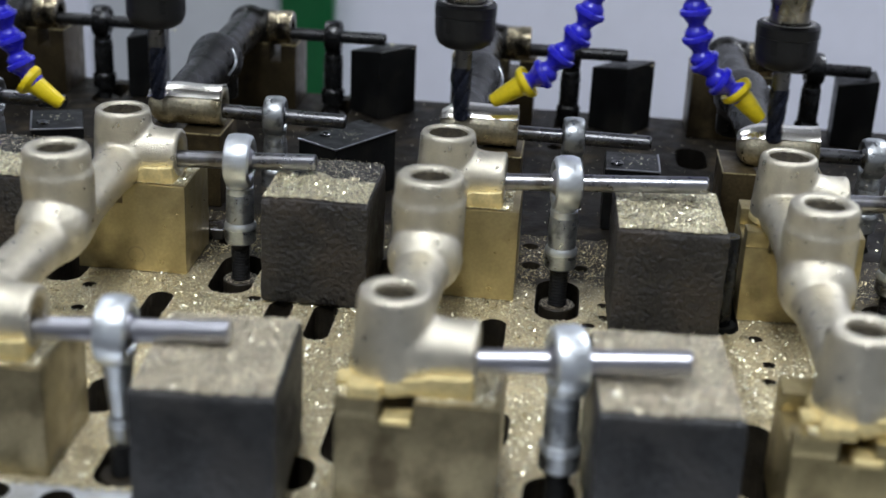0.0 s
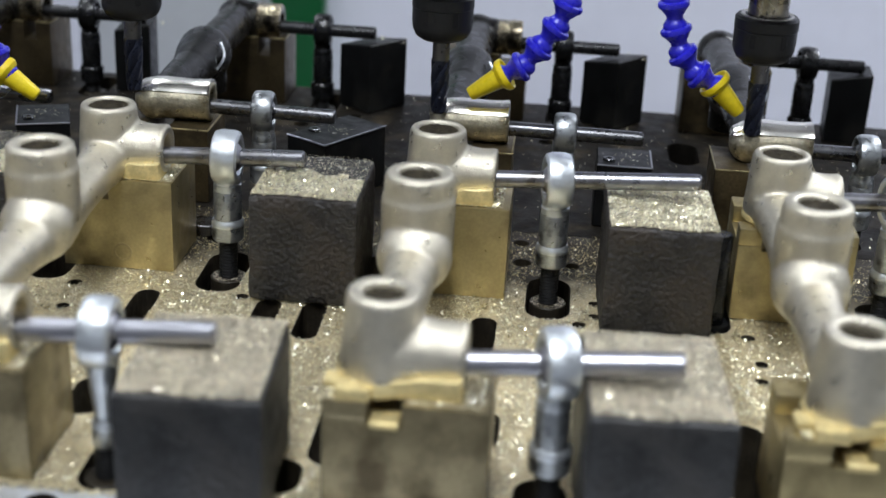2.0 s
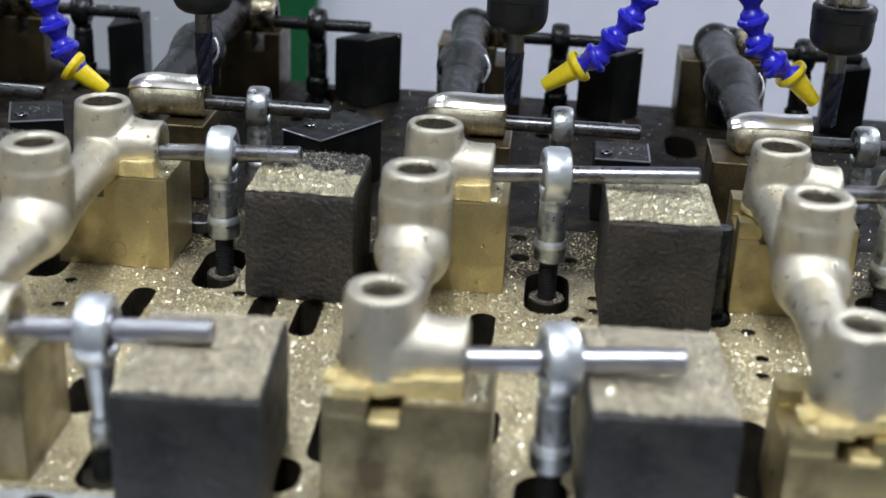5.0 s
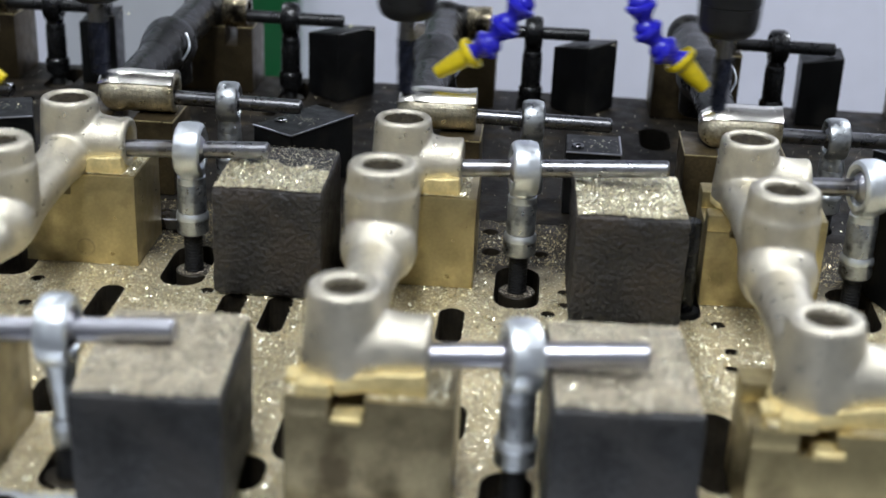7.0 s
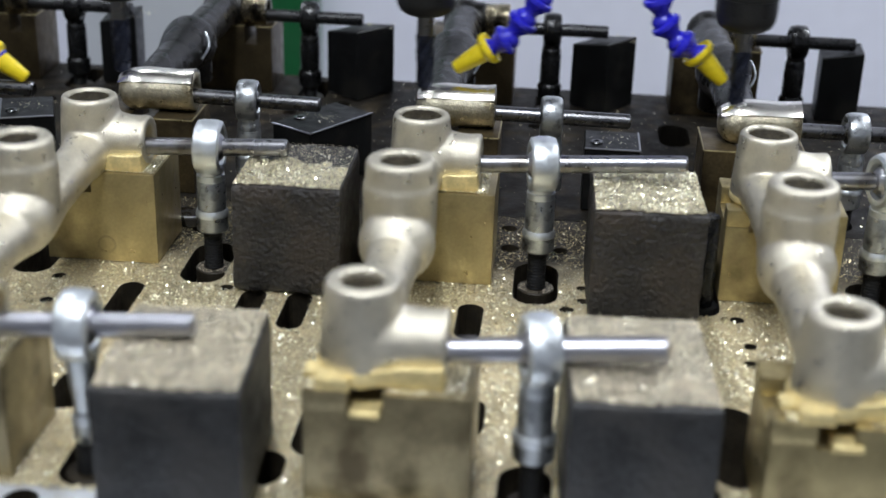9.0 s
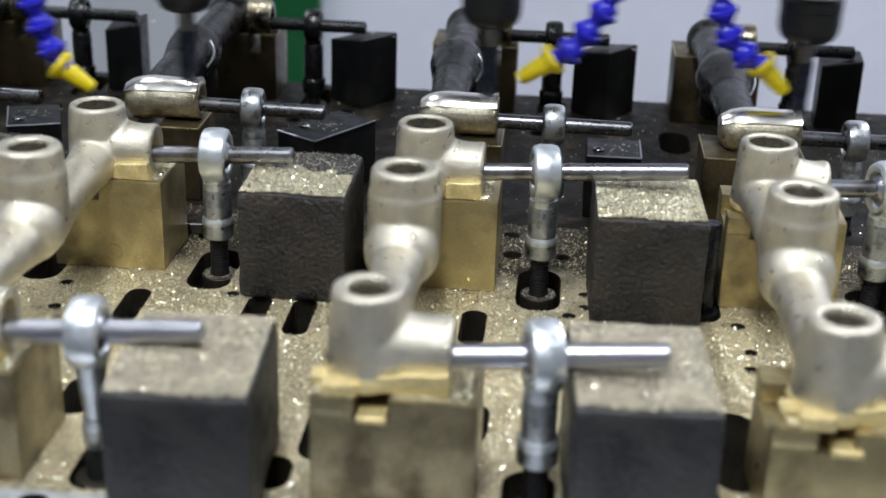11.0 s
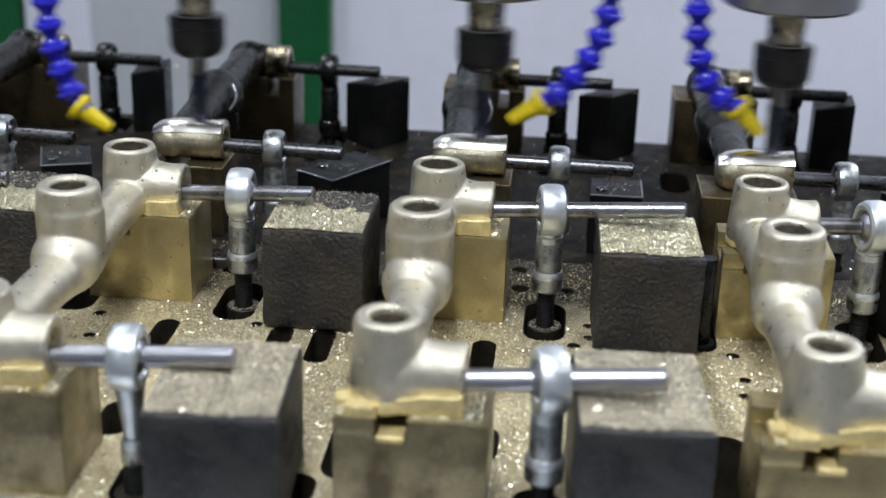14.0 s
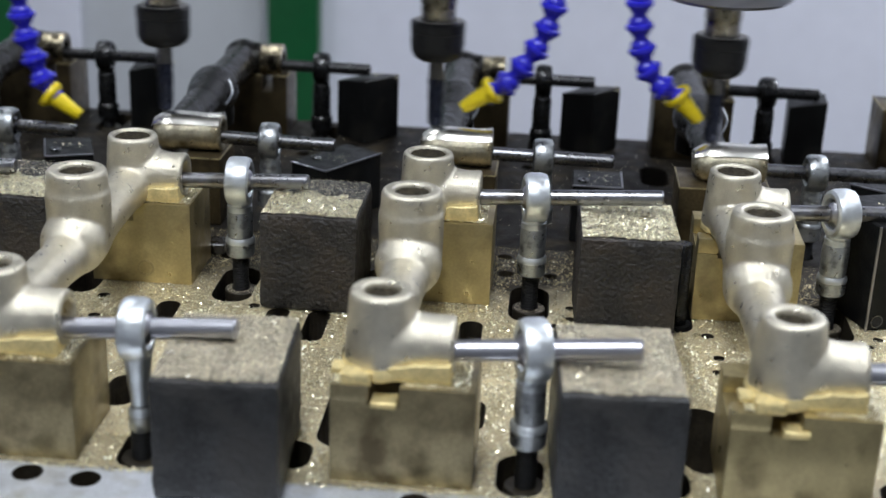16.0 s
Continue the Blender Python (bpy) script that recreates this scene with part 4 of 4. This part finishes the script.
def rear_chips():
    rng = np.random.default_rng(9)
    n = 1500
    x, y = rng.uniform(-0.36, 0.60, n), rng.uniform(0.105, 0.40, n)
    keep = np.full(n, True)
    for sx, ya, yb, r in SLOTS:
        keep &= ~((np.abs(x - sx) < r + 0.001) & (y > ya - r - 0.001) & (y < yb + r + 0.001))
    for hx, hy, r in HOLES:
        keep &= (x - hx) ** 2 + (y - hy) ** 2 > (r + 0.001) ** 2
    x, y = x[keep], y[keep]
    n = len(x)
    return flakes("brass_chips", np.stack([x, y, np.full(n, 0.0002)], 1), rng.gamma(3, 0.00012, n) + 0.0002, "few brass chips on the oily plate", 10)


rear_chips()


def washer_chips():
    rng = np.random.default_rng(41)
    n = 1600
    a, r = rng.uniform(0, math.tau, n), np.sqrt(rng.uniform(0.0064 ** 2, 0.0106 ** 2, n))
    x = np.take(MID["x"], rng.integers(0, 4, n)) + r * np.cos(a)
    return flakes("brass_chips", np.stack([x, MID["y"] + r * np.sin(a), np.full(n, -0.0053)], 1), rng.gamma(4, 0.00006, n) + 0.0001, "dull brass chips lying on the sunk washers", 42, M_CHIP_DULL)


washer_chips()

# ---- how the spindles and hoses travel: seconds and shift from the start ----
TOOL = [
    (0, 0.0000, 0.0000, 0.0000),
    (0.1, 0.0030, 0.0002, -0.0002),
    (0.2, 0.0000, 0.0004, -0.0004),
    (0.3, -0.0040, 0.0007, -0.0006),
    (0.4, 0.0070, 0.0009, -0.0008),
    (0.5, 0.0080, 0.0011, -0.0010),
    (0.6, -0.0020, 0.0013, -0.0010),
    (0.7, -0.0050, 0.0015, -0.0010),
    (0.8, 0.0040, 0.0018, -0.0010),
    (0.9, 0.0140, 0.0020, -0.0010),
    (1, 0.0200, 0.0022, -0.0010),
    (1.1, 0.0060, 0.0024, -0.0010),
    (1.2, -0.0060, 0.0026, -0.0010),
    (1.3, -0.0080, 0.0028, -0.0010),
    (1.4, 0.0000, 0.0031, -0.0010),
    (1.5, 0.0130, 0.0033, -0.0010),
    (1.6, 0.0380, 0.0035, -0.0008),
    (1.7, 0.0390, 0.0037, -0.0006),
    (1.8, 0.0160, 0.0039, -0.0004),
    (1.9, 0.0030, 0.0042, -0.0002),
    (2, -0.0090, 0.0044, 0.0000),
    (2.1, -0.0090, 0.0046, 0.0000),
    (2.2, 0.0050, 0.0048, 0.0000),
    (2.3, 0.0160, 0.0050, 0.0000),
    (2.4, 0.0400, 0.0053, 0.0000),
    (2.5, 0.0410, 0.0055, 0.0000),
    (2.6, 0.0140, 0.0057, 0.0010),
    (2.7, 0.0030, 0.0059, 0.0020),
    (2.8, -0.0100, 0.0061, 0.0030),
    (2.9, -0.0100, 0.0063, 0.0040),
    (3, 0.0010, 0.0066, 0.0050),
    (3.1, 0.0110, 0.0068, 0.0044),
    (3.2, 0.0390, 0.0070, 0.0038),
    (3.3, 0.0430, 0.0072, 0.0032),
    (3.4, 0.0180, 0.0074, 0.0026),
    (3.5, 0.0040, 0.0077, 0.0020),
    (3.6, -0.0070, 0.0079, 0.0021),
    (3.7, -0.0140, 0.0081, 0.0022),
    (3.8, -0.0170, 0.0083, 0.0022),
    (4.1, 0.0418, 0.0090, 0.0025),
    (4.2, 0.0418, 0.0092, 0.0026),
    (4.55, -0.0170, 0.0100, 0.0028),
    (4.65, -0.0170, 0.0102, 0.0029),
    (4.95, 0.0418, 0.0108, 0.0032),
    (5.05, 0.0418, 0.0110, 0.0032),
    (5.4, -0.0170, 0.0118, 0.0035),
    (5.5, -0.0170, 0.0120, 0.0036),
    (5.8, 0.0430, 0.0127, 0.0038),
    (5.9, 0.0380, 0.0129, 0.0039),
    (6, 0.0080, 0.0131, 0.0040),
    (6.1, -0.0010, 0.0133, 0.0040),
    (6.2, -0.0140, 0.0136, 0.0040),
    (6.3, -0.0160, 0.0138, 0.0040),
    (6.4, -0.0030, 0.0140, 0.0040),
    (6.5, 0.0060, 0.0142, 0.0040),
    (6.6, 0.0340, 0.0144, 0.0038),
    (6.7, 0.0410, 0.0147, 0.0036),
    (6.8, 0.0190, 0.0149, 0.0034),
    (6.9, 0.0040, 0.0151, 0.0032),
    (7, -0.0100, 0.0153, 0.0030),
    (7.1, -0.0160, 0.0155, 0.0028),
    (7.2, -0.0120, 0.0158, 0.0026),
    (7.3, -0.0020, 0.0160, 0.0024),
    (7.4, 0.0160, 0.0162, 0.0022),
    (7.5, 0.0370, 0.0164, 0.0020),
    (7.6, 0.0380, 0.0166, 0.0010),
    (7.7, 0.0180, 0.0168, 0.0000),
    (7.8, 0.0000, 0.0171, -0.0010),
    (7.9, -0.0090, 0.0173, -0.0020),
    (8, -0.0170, 0.0175, -0.0030),
    (8.1, -0.0090, 0.0177, -0.0018),
    (8.2, 0.0050, 0.0179, -0.0006),
    (8.3, 0.0190, 0.0182, 0.0006),
    (8.4, 0.0400, 0.0184, 0.0018),
    (8.5, 0.0360, 0.0186, 0.0030),
    (8.6, 0.0080, 0.0188, 0.0030),
    (8.7, -0.0010, 0.0190, 0.0030),
    (8.8, -0.0160, 0.0193, 0.0030),
    (8.9, -0.0170, 0.0195, 0.0030),
    (9, -0.0100, 0.0197, 0.0030),
    (9.1, 0.0000, 0.0199, 0.0030),
    (9.2, 0.0210, 0.0201, 0.0030),
    (9.3, 0.0390, 0.0203, 0.0030),
    (9.4, 0.0350, 0.0206, 0.0030),
    (9.5, 0.0110, 0.0208, 0.0030),
    (9.6, -0.0030, 0.0210, 0.0030),
    (9.7, -0.0130, 0.0212, 0.0029),
    (9.8, -0.0170, 0.0214, 0.0029),
    (10.2, 0.0418, 0.0223, 0.0027),
    (10.3, 0.0418, 0.0225, 0.0027),
    (10.65, -0.0170, 0.0233, 0.0025),
    (10.75, -0.0170, 0.0235, 0.0025),
    (11.1, 0.0418, 0.0243, 0.0024),
    (11.2, 0.0418, 0.0245, 0.0023),
    (11.5, -0.0170, 0.0252, 0.0022),
    (11.6, -0.0170, 0.0254, 0.0022),
    (11.8, 0.0020, 0.0258, 0.0021),
    (11.9, 0.0140, 0.0260, 0.0020),
    (12, 0.0420, 0.0263, 0.0020),
    (12.1, 0.0390, 0.0265, 0.0006),
    (12.2, 0.0110, 0.0267, -0.0008),
    (12.3, 0.0000, 0.0269, -0.0022),
    (12.4, -0.0160, 0.0271, -0.0036),
    (12.5, -0.0210, 0.0273, -0.0050),
    (12.6, -0.0140, 0.0276, -0.0036),
    (12.7, -0.0040, 0.0278, -0.0022),
    (12.8, 0.0140, 0.0280, -0.0008),
    (12.9, 0.0330, 0.0282, 0.0006),
    (13, 0.0360, 0.0284, 0.0020),
    (13.1, 0.0160, 0.0287, 0.0012),
    (13.2, -0.0040, 0.0289, 0.0004),
    (13.3, -0.0130, 0.0291, -0.0004),
    (13.4, -0.0220, 0.0293, -0.0012),
    (13.5, -0.0200, 0.0295, -0.0020),
    (13.6, -0.0060, 0.0298, -0.0014),
    (13.7, 0.0060, 0.0300, -0.0008),
    (13.8, 0.0350, 0.0302, -0.0002),
    (13.9, 0.0400, 0.0304, 0.0004),
    (14, 0.0190, 0.0306, 0.0010),
    (14.1, 0.0050, 0.0308, 0.0012),
    (14.2, -0.0090, 0.0311, 0.0014),
    (14.3, -0.0170, 0.0313, 0.0016),
    (14.4, -0.0170, 0.0315, 0.0018),
    (14.5, -0.0100, 0.0317, 0.0020),
    (14.6, 0.0080, 0.0319, 0.0022),
    (14.7, 0.0240, 0.0322, 0.0024),
    (14.8, 0.0420, 0.0324, 0.0026),
    (14.9, 0.0360, 0.0326, 0.0028),
    (15, 0.0090, 0.0328, 0.0030),
    (15.1, -0.0050, 0.0330, 0.0032),
    (15.2, -0.0190, 0.0332, 0.0034),
    (15.3, -0.0200, 0.0335, 0.0036),
    (15.4, -0.0100, 0.0337, 0.0038),
    (15.5, -0.0010, 0.0339, 0.0040),
    (15.6, 0.0200, 0.0341, 0.0038),
    (15.7, 0.0380, 0.0343, 0.0036),
    (15.8, 0.0330, 0.0346, 0.0034),
    (15.9, 0.0110, 0.0348, 0.0032),
    (16, -0.0070, 0.0350, 0.0030),
]


def motions():
    rows = [(t, Vector((a, b, c))) for t, a, b, c in TOOL]
    for ob, x in zip(SPINDLES, SPINDLE_X):
        walk(ob, [(t, Matrix.Translation(Vector((x, SPINDLE_Y, SPINDLE_Z)) + d)) for t, d in rows])
    for ob in HOSES:
        o = ob.location.copy()
        walk(ob, [(t, Matrix.Translation(o + d)) for t, d in rows])


motions()
